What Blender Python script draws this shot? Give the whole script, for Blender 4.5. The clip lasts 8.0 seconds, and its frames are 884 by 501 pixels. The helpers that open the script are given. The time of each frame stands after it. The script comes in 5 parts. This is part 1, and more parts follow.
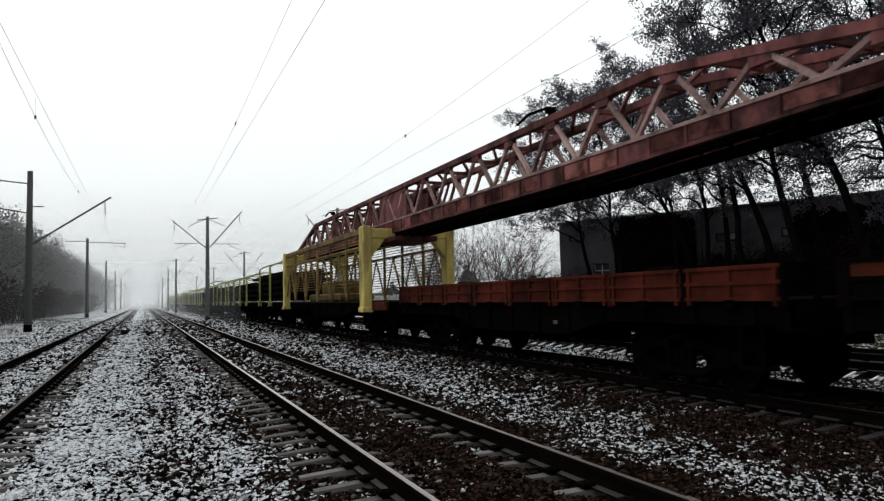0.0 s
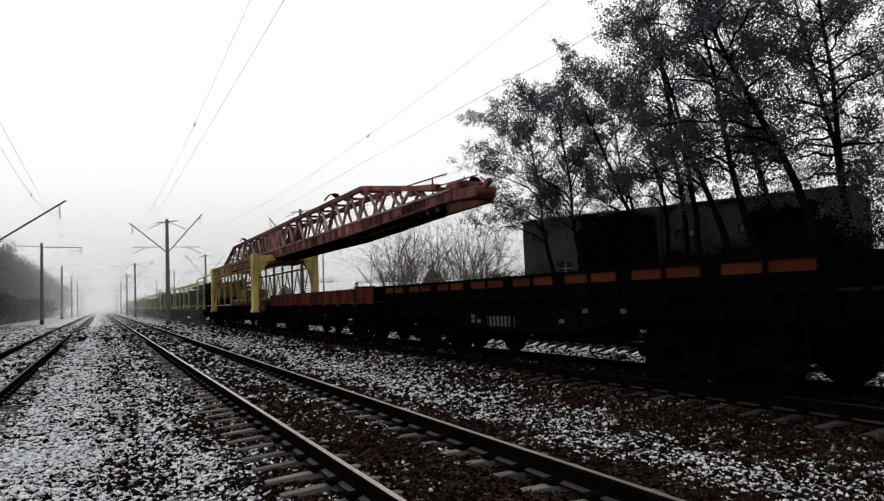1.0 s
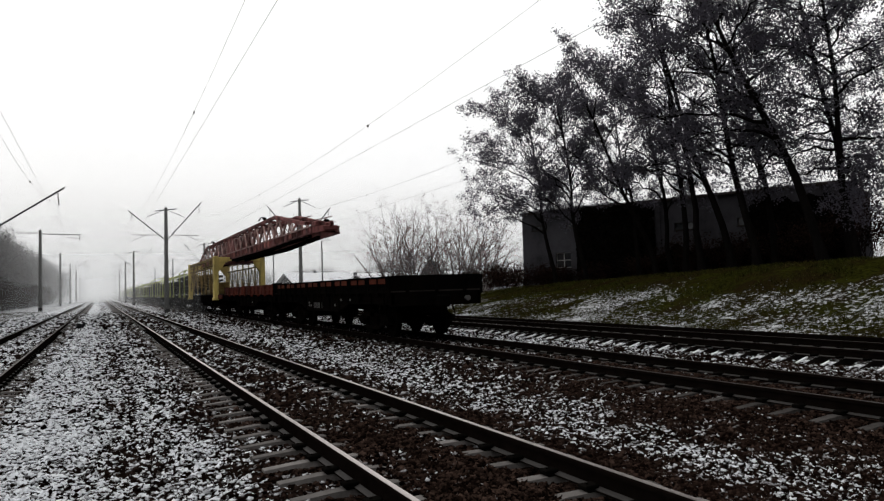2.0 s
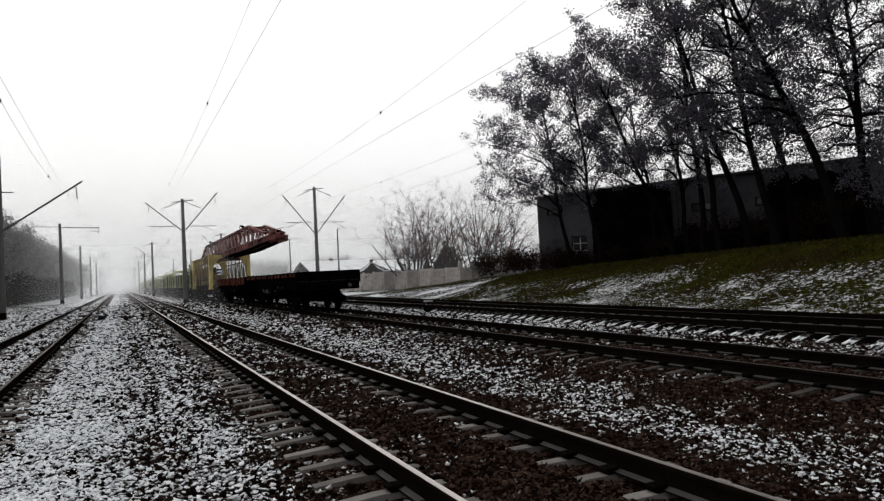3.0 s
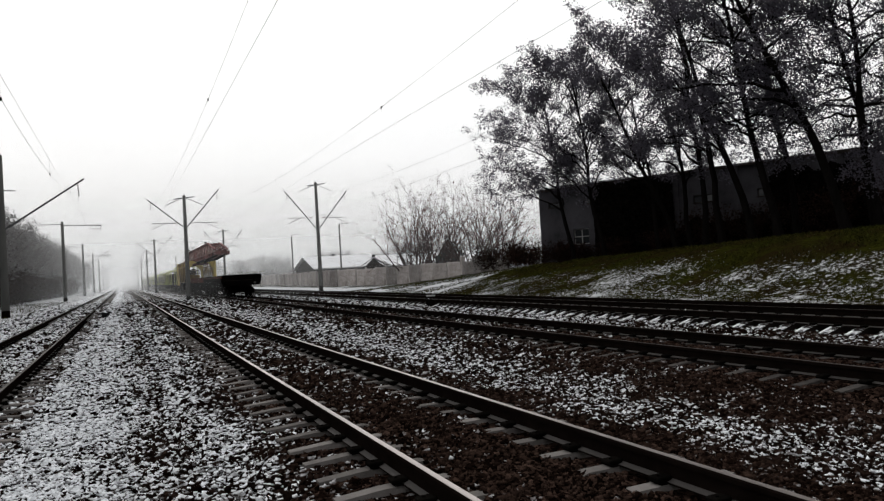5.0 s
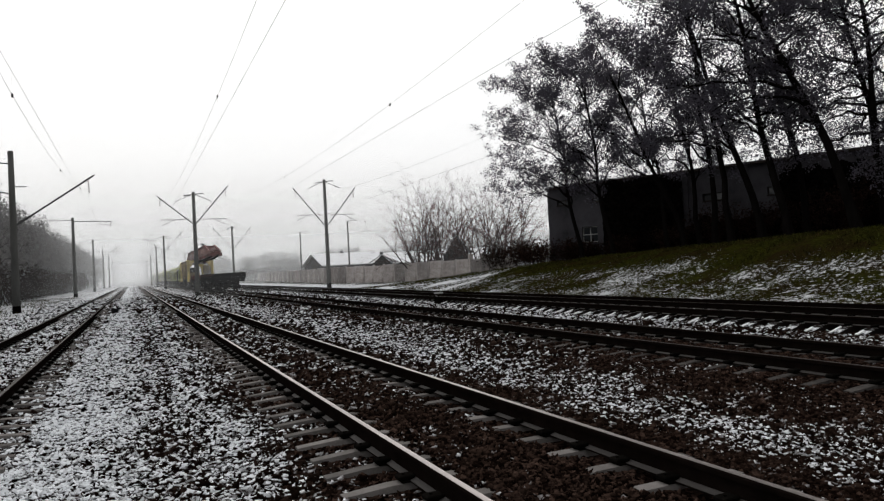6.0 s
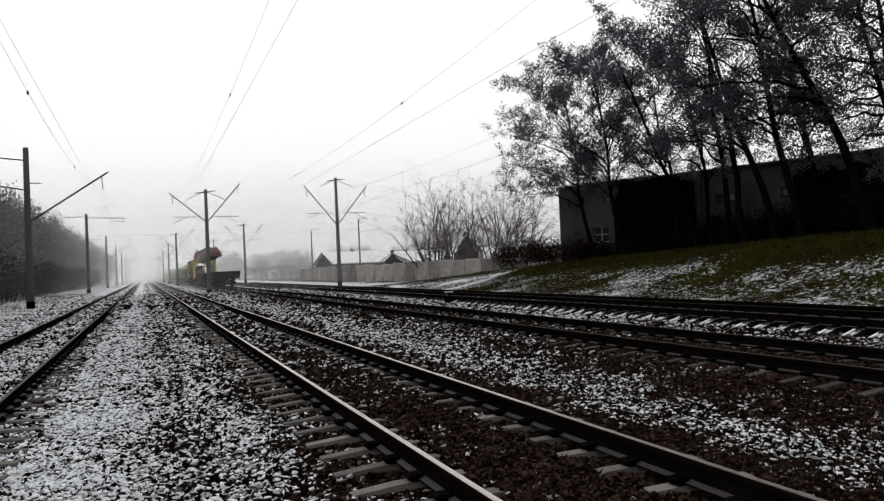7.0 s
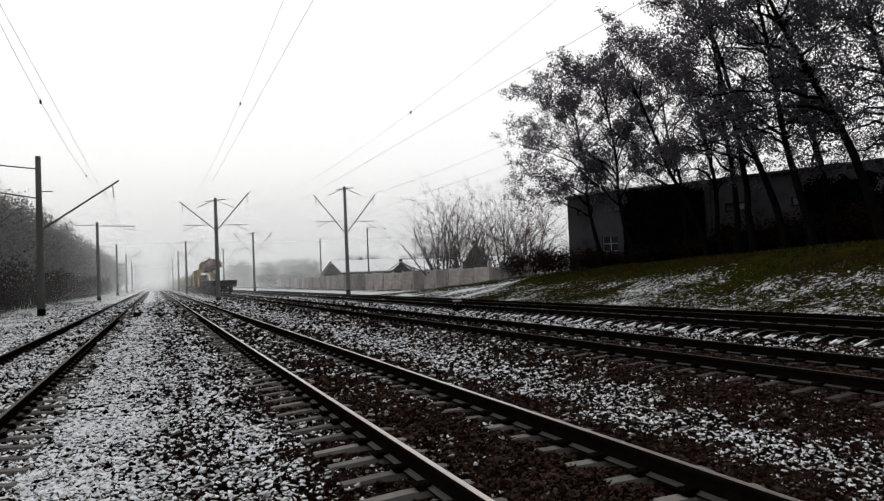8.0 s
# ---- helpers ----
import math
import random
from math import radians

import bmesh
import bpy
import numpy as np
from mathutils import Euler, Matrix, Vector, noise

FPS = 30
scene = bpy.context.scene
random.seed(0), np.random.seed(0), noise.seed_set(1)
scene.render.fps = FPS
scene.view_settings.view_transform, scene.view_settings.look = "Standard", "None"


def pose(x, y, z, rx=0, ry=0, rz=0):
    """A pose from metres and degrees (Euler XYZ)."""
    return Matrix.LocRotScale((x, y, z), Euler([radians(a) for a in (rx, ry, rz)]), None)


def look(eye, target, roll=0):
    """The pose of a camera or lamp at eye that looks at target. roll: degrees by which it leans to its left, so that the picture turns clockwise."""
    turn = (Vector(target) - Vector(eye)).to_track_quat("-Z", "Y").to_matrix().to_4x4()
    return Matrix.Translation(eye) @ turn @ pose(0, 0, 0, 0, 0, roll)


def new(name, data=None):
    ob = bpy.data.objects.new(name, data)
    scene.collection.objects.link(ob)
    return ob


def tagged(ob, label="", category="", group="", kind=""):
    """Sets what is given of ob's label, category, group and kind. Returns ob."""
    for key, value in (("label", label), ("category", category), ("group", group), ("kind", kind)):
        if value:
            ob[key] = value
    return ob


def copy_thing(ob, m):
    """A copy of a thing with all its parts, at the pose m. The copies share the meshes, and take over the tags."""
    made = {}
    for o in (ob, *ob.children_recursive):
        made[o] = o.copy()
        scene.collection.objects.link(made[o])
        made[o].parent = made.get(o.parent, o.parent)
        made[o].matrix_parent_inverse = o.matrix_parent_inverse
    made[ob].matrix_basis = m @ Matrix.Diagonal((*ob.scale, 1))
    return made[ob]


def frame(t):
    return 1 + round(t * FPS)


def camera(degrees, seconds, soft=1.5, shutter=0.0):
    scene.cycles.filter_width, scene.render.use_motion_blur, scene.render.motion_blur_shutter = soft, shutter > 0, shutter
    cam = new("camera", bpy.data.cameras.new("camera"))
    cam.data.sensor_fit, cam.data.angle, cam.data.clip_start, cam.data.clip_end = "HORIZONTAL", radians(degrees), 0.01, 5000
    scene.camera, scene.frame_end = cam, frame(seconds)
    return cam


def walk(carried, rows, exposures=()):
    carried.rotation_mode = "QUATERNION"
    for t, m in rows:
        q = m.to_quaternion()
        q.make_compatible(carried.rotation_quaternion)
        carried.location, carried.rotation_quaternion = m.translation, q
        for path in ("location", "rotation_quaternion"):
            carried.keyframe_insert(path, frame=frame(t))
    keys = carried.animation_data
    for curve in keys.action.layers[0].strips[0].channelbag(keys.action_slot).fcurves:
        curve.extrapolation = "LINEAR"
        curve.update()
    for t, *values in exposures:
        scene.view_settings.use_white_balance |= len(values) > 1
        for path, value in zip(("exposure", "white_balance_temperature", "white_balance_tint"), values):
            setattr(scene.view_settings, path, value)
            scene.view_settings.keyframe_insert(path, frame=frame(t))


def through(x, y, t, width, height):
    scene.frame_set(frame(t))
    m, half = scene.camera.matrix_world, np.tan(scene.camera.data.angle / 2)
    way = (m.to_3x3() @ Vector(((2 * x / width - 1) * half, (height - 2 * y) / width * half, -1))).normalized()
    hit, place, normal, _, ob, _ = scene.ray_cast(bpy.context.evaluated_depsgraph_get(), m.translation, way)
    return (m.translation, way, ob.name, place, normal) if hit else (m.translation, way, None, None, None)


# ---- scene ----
cam = camera(64.4, 8.0, soft=1.3, shutter=0.1)
EYE = (0.0, 0.0, 1.448)
PATH = [(0.0, -23.02, 3.78, 1.31), (0.5, -25.20, 4.15, 2.44), (1.0, -25.86, 3.68, 2.28), (1.5, -26.18, 3.73, 1.86),
        (1.7, -26.05, 3.30, 1.75), (2.8, -25.80, 2.48, 1.80), (3.0, -24.67, 1.80, 2.82), (3.5, -25.09, 2.04, 2.89),
        (4.0, -24.35, 2.92, 3.27), (4.5, -24.66, 1.91, 3.39), (6.0, -23.84, 1.18, 3.06), (6.5, -23.51, 1.23, 2.69),
        (7.0, -22.98, 1.14, 2.61), (7.5, -22.45, 1.35, 2.65), (8.0, -22.29, 1.88, 2.46)]
walk(cam, [(t, pose(*EYE, 90 + p, r, y)) for t, y, p, r in PATH],
     exposures=[(0.0, 0.0, 6280, 6), (0.5, 0.0, 6380, 8), (1.5, 0.0, 6500, 10), (8.0, 0.0, 6500, 10)])

# ---- light: overcast winter sky, white above and grey towards the horizon ----
world = bpy.data.worlds.new("overcast")
scene.world = world
world.use_nodes = True
wn, wl = world.node_tree.nodes, world.node_tree.links
sky = wn.new("ShaderNodeTexSky")
sky.sky_type, sky.sun_disc = "NISHITA", False
sky.sun_elevation, sky.sun_rotation = radians(38), radians(-6)
sky.air_density, sky.dust_density = 1.5, 4.0
coord = wn.new("ShaderNodeTexCoord")
# the hidden sun lights the mist from ahead: bright there and overhead, dim behind
toward = wn.new("ShaderNodeVectorMath")
toward.operation, toward.inputs[1].default_value = "DOT_PRODUCT", (-0.08, 0.79, 0.61)
glow = wn.new("ShaderNodeMapRange")
glow.interpolation_type = "SMOOTHSTEP"
for i, v in ((1, -0.75), (2, 0.75), (3, 0.13), (4, 1.0)):
    glow.inputs[i].default_value = v
split = wn.new("ShaderNodeSeparateXYZ")
ramp = wn.new("ShaderNodeValToRGB")
ramp.color_ramp.elements[0].position, ramp.color_ramp.elements[0].color = 0.0, (0.60, 0.605, 0.615, 1)
ramp.color_ramp.elements[1].position, ramp.color_ramp.elements[1].color = 0.34, (1.0, 1.0, 1.0, 1)
for at, v in ((0.06, 0.70), (0.16, 0.90)):
    e = ramp.color_ramp.elements.new(at)
    e.color = (v, v, v * 1.005, 1)
lit = wn.new("ShaderNodeVectorMath")
lit.operation = "SCALE"
skylevel = wn.new("ShaderNodeVectorMath")
skylevel.operation, skylevel.inputs[3].default_value = "SCALE", 0.05
mixsky = wn.new("ShaderNodeMix")
mixsky.data_type, mixsky.inputs[0].default_value = "RGBA", 0.95
wl.new(coord.outputs["Generated"], split.inputs[0])
wl.new(coord.outputs["Generated"], toward.inputs[0])
wl.new(toward.outputs["Value"], glow.inputs[0])
wl.new(split.outputs[2], ramp.inputs[0])
wl.new(ramp.outputs[0], lit.inputs[0])
wl.new(glow.outputs[0], lit.inputs[3])
wl.new(sky.outputs[0], skylevel.inputs[0])
wl.new(skylevel.outputs[0], mixsky.inputs[6])
wl.new(lit.outputs[0], mixsky.inputs[7])
wl.new(mixsky.outputs[2], wn["Background"].inputs[0])
wn["Background"].inputs[1].default_value = 1.15
sun = new("sun", bpy.data.lights.new("sun", "SUN"))
sun.data.energy, sun.data.angle, sun.data.color = 0.5, radians(20), (1.0, 0.97, 0.93)
sun.matrix_world = look((-8, 79, 61), (0, 0, 0))
scene.view_settings.exposure = 0.0


# ---- materials ----
def material(name, colour, rough=0.8, metal=0.0, vary=0.35, scale=3.0, fine=60.0, bump=0.3, stain=None, stain_amount=0.5,
             stain_scale=1.2, snow=0.0, per_object=0.0, per_island=0.0, spec=0.03, stretch=(1, 1, 1)):
    """A weathered surface: base colour varied at two scales, a second stain colour, fine relief, and thin snow on what faces up."""
    m = bpy.data.materials.new(name)
    m.use_nodes = True
    n, l = m.node_tree.nodes, m.node_tree.links
    b = n["Principled BSDF"]
    geo, mapping = n.new("ShaderNodeTexCoord"), n.new("ShaderNodeMapping")
    mapping.inputs["Scale"].default_value = stretch
    l.new(geo.outputs["Object"], mapping.inputs[0])

    def noise_at(sc, detail=4.0, rough_=0.6):
        t = n.new("ShaderNodeTexNoise")
        t.inputs["Scale"].default_value, t.inputs["Detail"].default_value, t.inputs["Roughness"].default_value = sc, detail, rough_
        l.new(mapping.outputs[0], t.inputs["Vector"])
        return t.outputs["Fac"]

    def ranged(v, a, b_, c, d):
        r = n.new("ShaderNodeMapRange")
        r.inputs[1].default_value, r.inputs[2].default_value, r.inputs[3].default_value, r.inputs[4].default_value = a, b_, c, d
        l.new(v, r.inputs[0])
        return r.outputs[0]

    def mixed(f, a, c, mode="MIX"):
        x = n.new("ShaderNodeMix")
        x.data_type, x.blend_type = "RGBA", mode
        for slot, v in ((0, f), (6, a), (7, c)):
            if isinstance(v, (int, float)):
                x.inputs[slot].default_value = v
            elif isinstance(v, tuple):
                x.inputs[slot].default_value = (*v, 1)
            else:
                l.new(v, x.inputs[slot])
        return x.outputs[2]

    def times(a, c):
        x = n.new("ShaderNodeMath")
        x.operation = "MULTIPLY"
        for slot, v in ((0, a), (1, c)):
            if isinstance(v, (int, float)):
                x.inputs[slot].default_value = v
            else:
                l.new(v, x.inputs[slot])
        return x.outputs[0]

    dark = tuple(c * (1 - vary) for c in colour)
    light = tuple(min(1, c * (1 + vary)) for c in colour)
    col = mixed(ranged(noise_at(scale), 0.3, 0.7, 0, 1), dark, light)
    col = mixed(ranged(noise_at(fine, 3), 0.3, 0.7, 0, 0.4), col, tuple(c * 0.6 for c in colour))
    if stain:
        col = mixed(ranged(noise_at(stain_scale, 6, 0.65), 0.45, 0.65, 0, stain_amount), col, stain)
    if per_object:
        info = n.new("ShaderNodeObjectInfo")
        col = mixed(1.0, col, ranged(info.outputs["Random"], 0, 1, 1 - per_object, 1 + per_object), "MULTIPLY")
    if per_island:
        g2 = n.new("ShaderNodeNewGeometry")
        col = mixed(1.0, col, ranged(g2.outputs["Random Per Island"], 0, 1, 1 - per_island, 1 + per_island), "MULTIPLY")
    if snow:
        g3, sep = n.new("ShaderNodeNewGeometry"), n.new("ShaderNodeSeparateXYZ")
        l.new(g3.outputs["Normal"], sep.inputs[0])
        up = ranged(sep.outputs[2], 0.55, 0.85, 0, 1)
        col = mixed(times(up, ranged(noise_at(scale * 2, 5), 0.62 - 0.3 * snow, 0.72 - 0.3 * snow, 0, 1)), col, (0.72, 0.74, 0.77))
    l.new(col, b.inputs["Base Color"])
    b.inputs["Roughness"].default_value, b.inputs["Metallic"].default_value = rough, metal
    b.inputs["Specular IOR Level"].default_value = spec
    if bump:
        k = n.new("ShaderNodeBump")
        k.inputs["Strength"].default_value, k.inputs["Distance"].default_value = bump, 0.02
        l.new(noise_at(fine, 5, 0.7), k.inputs["Height"])
        l.new(k.outputs[0], b.inputs["Normal"])
    return m


def ground_material(name, stony, loose=False):
    """Broken stone or grass with patchy thin snow, thick towards the left-hand verge and thin near the trodden bed."""
    m = bpy.data.materials.new(name)
    m.use_nodes = True
    n, l = m.node_tree.nodes, m.node_tree.links
    b = n["Principled BSDF"]
    geo = n.new("ShaderNodeNewGeometry")
    pos = geo.outputs["Position"]

    def node(kind, **inputs):
        x = n.new(kind)
        for k, v in inputs.items():
            x.inputs[k].default_value = v
        return x

    def tex_noise(scale, detail=5.0, rough=0.6):
        t = node("ShaderNodeTexNoise", Scale=scale, Detail=detail, Roughness=rough)
        l.new(pos, t.inputs["Vector"])
        return t.outputs["Fac"]

    def calc(op, a, c):
        x = n.new("ShaderNodeMath")
        x.operation, x.use_clamp = op, False
        for slot, v in ((0, a), (1, c)):
            if isinstance(v, (int, float)):
                x.inputs[slot].default_value = v
            else:
                l.new(v, x.inputs[slot])
        return x.outputs[0]

    def ranged(v, a, b_, c, d):
        r = n.new("ShaderNodeMapRange")
        for i, k in ((1, a), (2, b_), (3, c), (4, d)):
            r.inputs[i].default_value = k
        l.new(v, r.inputs[0])
        return r.outputs[0]

    def mixed(f, a, c):
        x = n.new("ShaderNodeMix")
        x.data_type = "RGBA"
        for slot, v in ((0, f), (6, a), (7, c)):
            if isinstance(v, (int, float)):
                x.inputs[slot].default_value = v
            elif isinstance(v, tuple):
                x.inputs[slot].default_value = (*v, 1)
            else:
                l.new(v, x.inputs[slot])
        return x.outputs[2]

    sep = n.new("ShaderNodeSeparateXYZ")
    l.new(pos, sep.inputs[0])
    # how much snow lies across the tracks: (x, cover)
    cover = n.new("ShaderNodeValToRGB")
    l.new(ranged(sep.outputs[0], -12, 32, 0, 1), cover.inputs[0])
    stops = SNOW_STOPS
    el = cover.color_ramp.elements
    for i, (x, v) in enumerate(stops):
        e = el[i] if i < 2 else el.new((x + 12) / 44)
        e.position, e.color = (x + 12) / 44, (v, v, v, 1)
    if stony:
        vor = node("ShaderNodeTexVoronoi", Scale=17.0)
        l.new(pos, vor.inputs["Vector"])
        stone_id = n.new("ShaderNodeSeparateColor")
        l.new(vor.outputs["Color"], stone_id.inputs[0])
        shade, grain = stone_id.outputs[0], stone_id.outputs[1]
        if loose:
            shade = grain = geo.outputs["Random Per Island"]
        base = mixed(calc("POWER", shade, 1.8), (0.0030, 0.0017, 0.0013), (0.064, 0.040, 0.031))
        base = mixed(ranged(tex_noise(0.8), 0.45, 0.7, 0, 0.5), base, (0.010, 0.0055, 0.0038))
        fine_h = ranged(vor.outputs["Distance"], 0, 0.6, 1, 0)
    else:
        base = mixed(ranged(tex_noise(6.0), 0.35, 0.65, 0, 1), (0.007, 0.007, 0.0012), (0.028, 0.029, 0.005))
        base = mixed(ranged(tex_noise(0.55, 4), 0.44, 0.58, 0, 0.85), base, (0.014, 0.009, 0.004))
        base = mixed(ranged(tex_noise(30.0, 3), 0.5, 0.7, 0, 0.6), base, (0.006, 0.006, 0.003))
        fine_h = tex_noise(22.0, 6, 0.75)
        grain = tex_noise(7.0, 4, 0.75)
    patch = calc("ADD", calc("MULTIPLY", tex_noise(0.7, 5), 0.55 if stony else 0.3), calc("MULTIPLY", tex_noise(5.0, 4), 0.45 if stony else 0.5))
    patch = calc("ADD", calc("MULTIPLY", patch, 1.0), calc("MULTIPLY", grain, 0.55 if stony else 0.95))
    amount = calc("ADD", patch, calc("MULTIPLY", cover.outputs[0], 1.0))
    if stony:
        # less snow close by on the right, partly for the view's darker corner
        amount = calc("ADD", amount, calc("MULTIPLY", ranged(sep.outputs[1], 3, 17, -0.11, 0.09), ranged(sep.outputs[0], 0.8, 2.2, 0, 1)))
    else:
        amount = calc("ADD", amount, calc("MULTIPLY", ranged(sep.outputs[1], 39.5, 44, 0.0, 0.27), ranged(sep.outputs[0], 10, 16, 0, 1)))
        amount = calc("ADD", amount, calc("MULTIPLY", ranged(sep.outputs[1], 15, 23, 0.15, 0.0), ranged(sep.outputs[0], 20.5, 24, 0, 1)))
        amount = calc("ADD", amount, calc("MULTIPLY", calc("SUBTRACT", tex_noise(0.22, 5), 0.5), 0.7))
    snowy = ranged(amount, 1.17 if stony else 1.33, 1.27 if stony else 1.42, 0, 1 if stony else 0.66)
    if loose:
        # snow keeps to the tops of the stones, in flecks
        nz = n.new("ShaderNodeSeparateXYZ")
        l.new(geo.outputs["Normal"], nz.inputs[0])
        top = calc("ADD", nz.outputs[2], calc("MULTIPLY", calc("SUBTRACT", tex_noise(38.0, 3), 0.5), 0.9))
        snowy = calc("MULTIPLY", snowy, ranged(top, 0.15, 0.42, 0, 1))
    col = mixed(snowy, base, (0.78, 0.80, 0.83))
    l.new(col, b.inputs["Base Color"])
    b.inputs["Roughness"].default_value, b.inputs["Specular IOR Level"].default_value = 0.95, 0.0
    k = n.new("ShaderNodeBump")
    k.inputs["Strength"].default_value, k.inputs["Distance"].default_value = 0.9, 0.035
    l.new(fine_h, k.inputs["Height"])
    l.new(k.outputs[0], b.inputs["Normal"])
    return m


SNOW_STOPS = [(-12, 0.60), (-6, 0.64), (-4.6, 0.58), (-2.5, 0.47), (-1.62, 0.38), (-1.25, 0.42), (-0.95, 0.66), (-0.25, 0.58), (0.35, 0.36), (0.85, 0.47), (1.35, 0.24),
              (2.7, 0.20), (4.2, 0.20), (5.3, 0.38), (6.5, 0.23), (8.6, 0.10), (11.2, 0.35), (13.7, 0.18), (18.0, 0.47), (21.5, 0.40), (24.5, 0.17), (27, 0.12)]
BALLAST = ground_material("ballast_snow", True)
GRASS = ground_material("grass_snow", False)
STONE = ground_material("stone_snow", True, True)
RUST = material("rail_rust", (0.007, 0.005, 0.0042), 0.9, 0.0, 0.4, 6, 80, 0.4, stain=(0.004, 0.003, 0.0025), spec=0.0)
SHINE = material("rail_head", (0.44, 0.385, 0.36), 0.30, 0.9, 0.2, 3, 40, 0.05, spec=0.5, stretch=(1, 0.05, 1))
DULL = material("rail_head_dull", (0.04, 0.033, 0.03), 0.6, 0.5, 0.3, 3, 40, 0.1, stretch=(1, 0.1, 1))
CONCRETE = material("sleeper_concrete", (0.185, 0.172, 0.164), 0.9, 0, 0.25, 5, 90, 0.5, stain=(0.07, 0.058, 0.050), stain_amount=0.4, per_object=0.3, spec=0.0)
# darker copy of the sleeper concrete, partly for the train's shade on track 3
DARKCONCRETE = material("shaded_concrete", (0.095, 0.087, 0.082), 0.9, 0, 0.35, 5, 90, 0.5, stain=(0.012, 0.010, 0.009), stain_amount=0.9, stain_scale=2.5, per_object=0.4, spec=0.0)
TIMBER = material("sleeper_timber", (0.016, 0.013, 0.012), 0.9, 0, 0.3, 5, 60, 0.5, snow=0.35, per_object=0.3, spec=0.0)
POLE = material("pole_concrete", (0.105, 0.105, 0.10), 0.9, 0, 0.25, 1.5, 50, 0.3, stain=(0.05, 0.05, 0.045), stretch=(1, 1, 0.15))
STEEL = material("galvanised_steel", (0.09, 0.09, 0.092), 0.6, 0.5, 0.25, 6, 60, 0.1)
WIRE = material("copper_wire", (0.12, 0.115, 0.112), 0.7, 0.0, 0.1, 6, 60, 0.0)
GLASSY = material("insulator_glaze", (0.06, 0.035, 0.025), 0.3, 0, 0.2, 10, 60, 0.0, spec=0.6)
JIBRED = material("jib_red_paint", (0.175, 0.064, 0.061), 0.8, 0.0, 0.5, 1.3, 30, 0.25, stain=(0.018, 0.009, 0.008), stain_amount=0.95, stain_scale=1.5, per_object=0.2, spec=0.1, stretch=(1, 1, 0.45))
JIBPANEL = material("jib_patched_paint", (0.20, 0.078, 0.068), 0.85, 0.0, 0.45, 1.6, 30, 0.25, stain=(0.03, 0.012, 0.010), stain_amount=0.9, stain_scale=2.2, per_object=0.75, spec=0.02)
# paler tone of the jib's diagonals and top flanges
JIBPALE = material("jib_pale_paint", (0.40, 0.26, 0.235), 0.8, 0.0, 0.4, 0.9, 30, 0.25, stain=(0.05, 0.026, 0.022), stain_amount=0.8, stain_scale=1.5, per_object=0.35, spec=0.1)
BOARD = material("side_board_red", (0.080, 0.016, 0.009), 0.9, 0.0, 0.35, 1.5, 50, 0.3, stain=(0.018, 0.006, 0.004), stain_amount=0.9, per_object=0.35, spec=0.05)
YELLOW = material("yellow_paint", (0.80, 0.62, 0.20), 0.75, 0.0, 0.3, 1.4, 40, 0.2, stain=(0.12, 0.08, 0.04), stain_amount=0.85, stretch=(1, 1, 0.3), spec=0.1)
CAGE = material("dirty_cage_paint", (0.26, 0.18, 0.065), 0.8, 0.0, 0.4, 1.4, 40, 0.2, stain=(0.05, 0.035, 0.02), stain_amount=0.9, per_object=0.3, spec=0.1)
LIME = material("lime_yellow_paint", (0.40, 0.44, 0.13), 0.75, 0.0, 0.25, 1.4, 40, 0.2, stain=(0.15, 0.14, 0.05), stain_amount=0.6)
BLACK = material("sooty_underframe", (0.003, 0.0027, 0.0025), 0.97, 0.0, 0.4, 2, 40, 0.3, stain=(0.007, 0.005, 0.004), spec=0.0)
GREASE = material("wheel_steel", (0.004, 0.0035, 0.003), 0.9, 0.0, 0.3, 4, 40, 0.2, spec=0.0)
PALE = material("stencil_paint", (0.10, 0.098, 0.095), 0.85, 0, 0.3, 8, 60, 0.1)
# wall tone and stains kept dark, partly for the trees' shade on it
WALLMAT = material("stained_render", (0.056, 0.054, 0.060), 0.95, 0, 0.35, 0.7, 30, 0.3, stain=(0.013, 0.012, 0.013), stain_amount=0.9, stain_scale=0.35, spec=0.0)
FENCEMAT = material("fence_concrete", (0.36, 0.325, 0.31), 0.95, 0, 0.25, 0.6, 30, 0.3, stain=(0.12, 0.10, 0.09), stain_amount=0.8, stain_scale=0.7, per_object=0.38)
SNOWROOF = material("snow_roof", (0.90, 0.91, 0.93), 0.9, 0, 0.06, 0.6, 20, 0.3, stain=(0.6, 0.6, 0.62), stain_amount=0.4)
PLANKMAT = material("weathered_boards", (0.03, 0.025, 0.023), 0.9, 0, 0.3, 2, 40, 0.3, per_object=0.25, spec=0.0)
BARK = material("dark_bark", (0.008, 0.007, 0.0065), 0.95, 0, 0.35, 4, 40, 0.7, stretch=(1, 1, 0.3), spec=0.0)
TWIG = material("brown_twigs", (0.042, 0.022, 0.020), 0.9, 0, 0.3, 4, 40, 0.2, spec=0.0)
LEAF = material("dry_dark_leaves", (0.055, 0.052, 0.062), 0.85, 0, 0.3, 4, 40, 0.0, per_island=0.5, spec=0.0)
# paler copy of the leaf colour: the mist before the woods put into it
WOODLEAF = material("misted_wood_twigs", (0.17, 0.165, 0.165), 0.9, 0, 0.25, 3, 40, 0.0, per_island=0.12, spec=0.0)
DRYLEAF = material("dry_red_leaves", (0.115, 0.056, 0.055), 0.9, 0, 0.3, 3, 40, 0.0, per_island=0.4, spec=0.0)


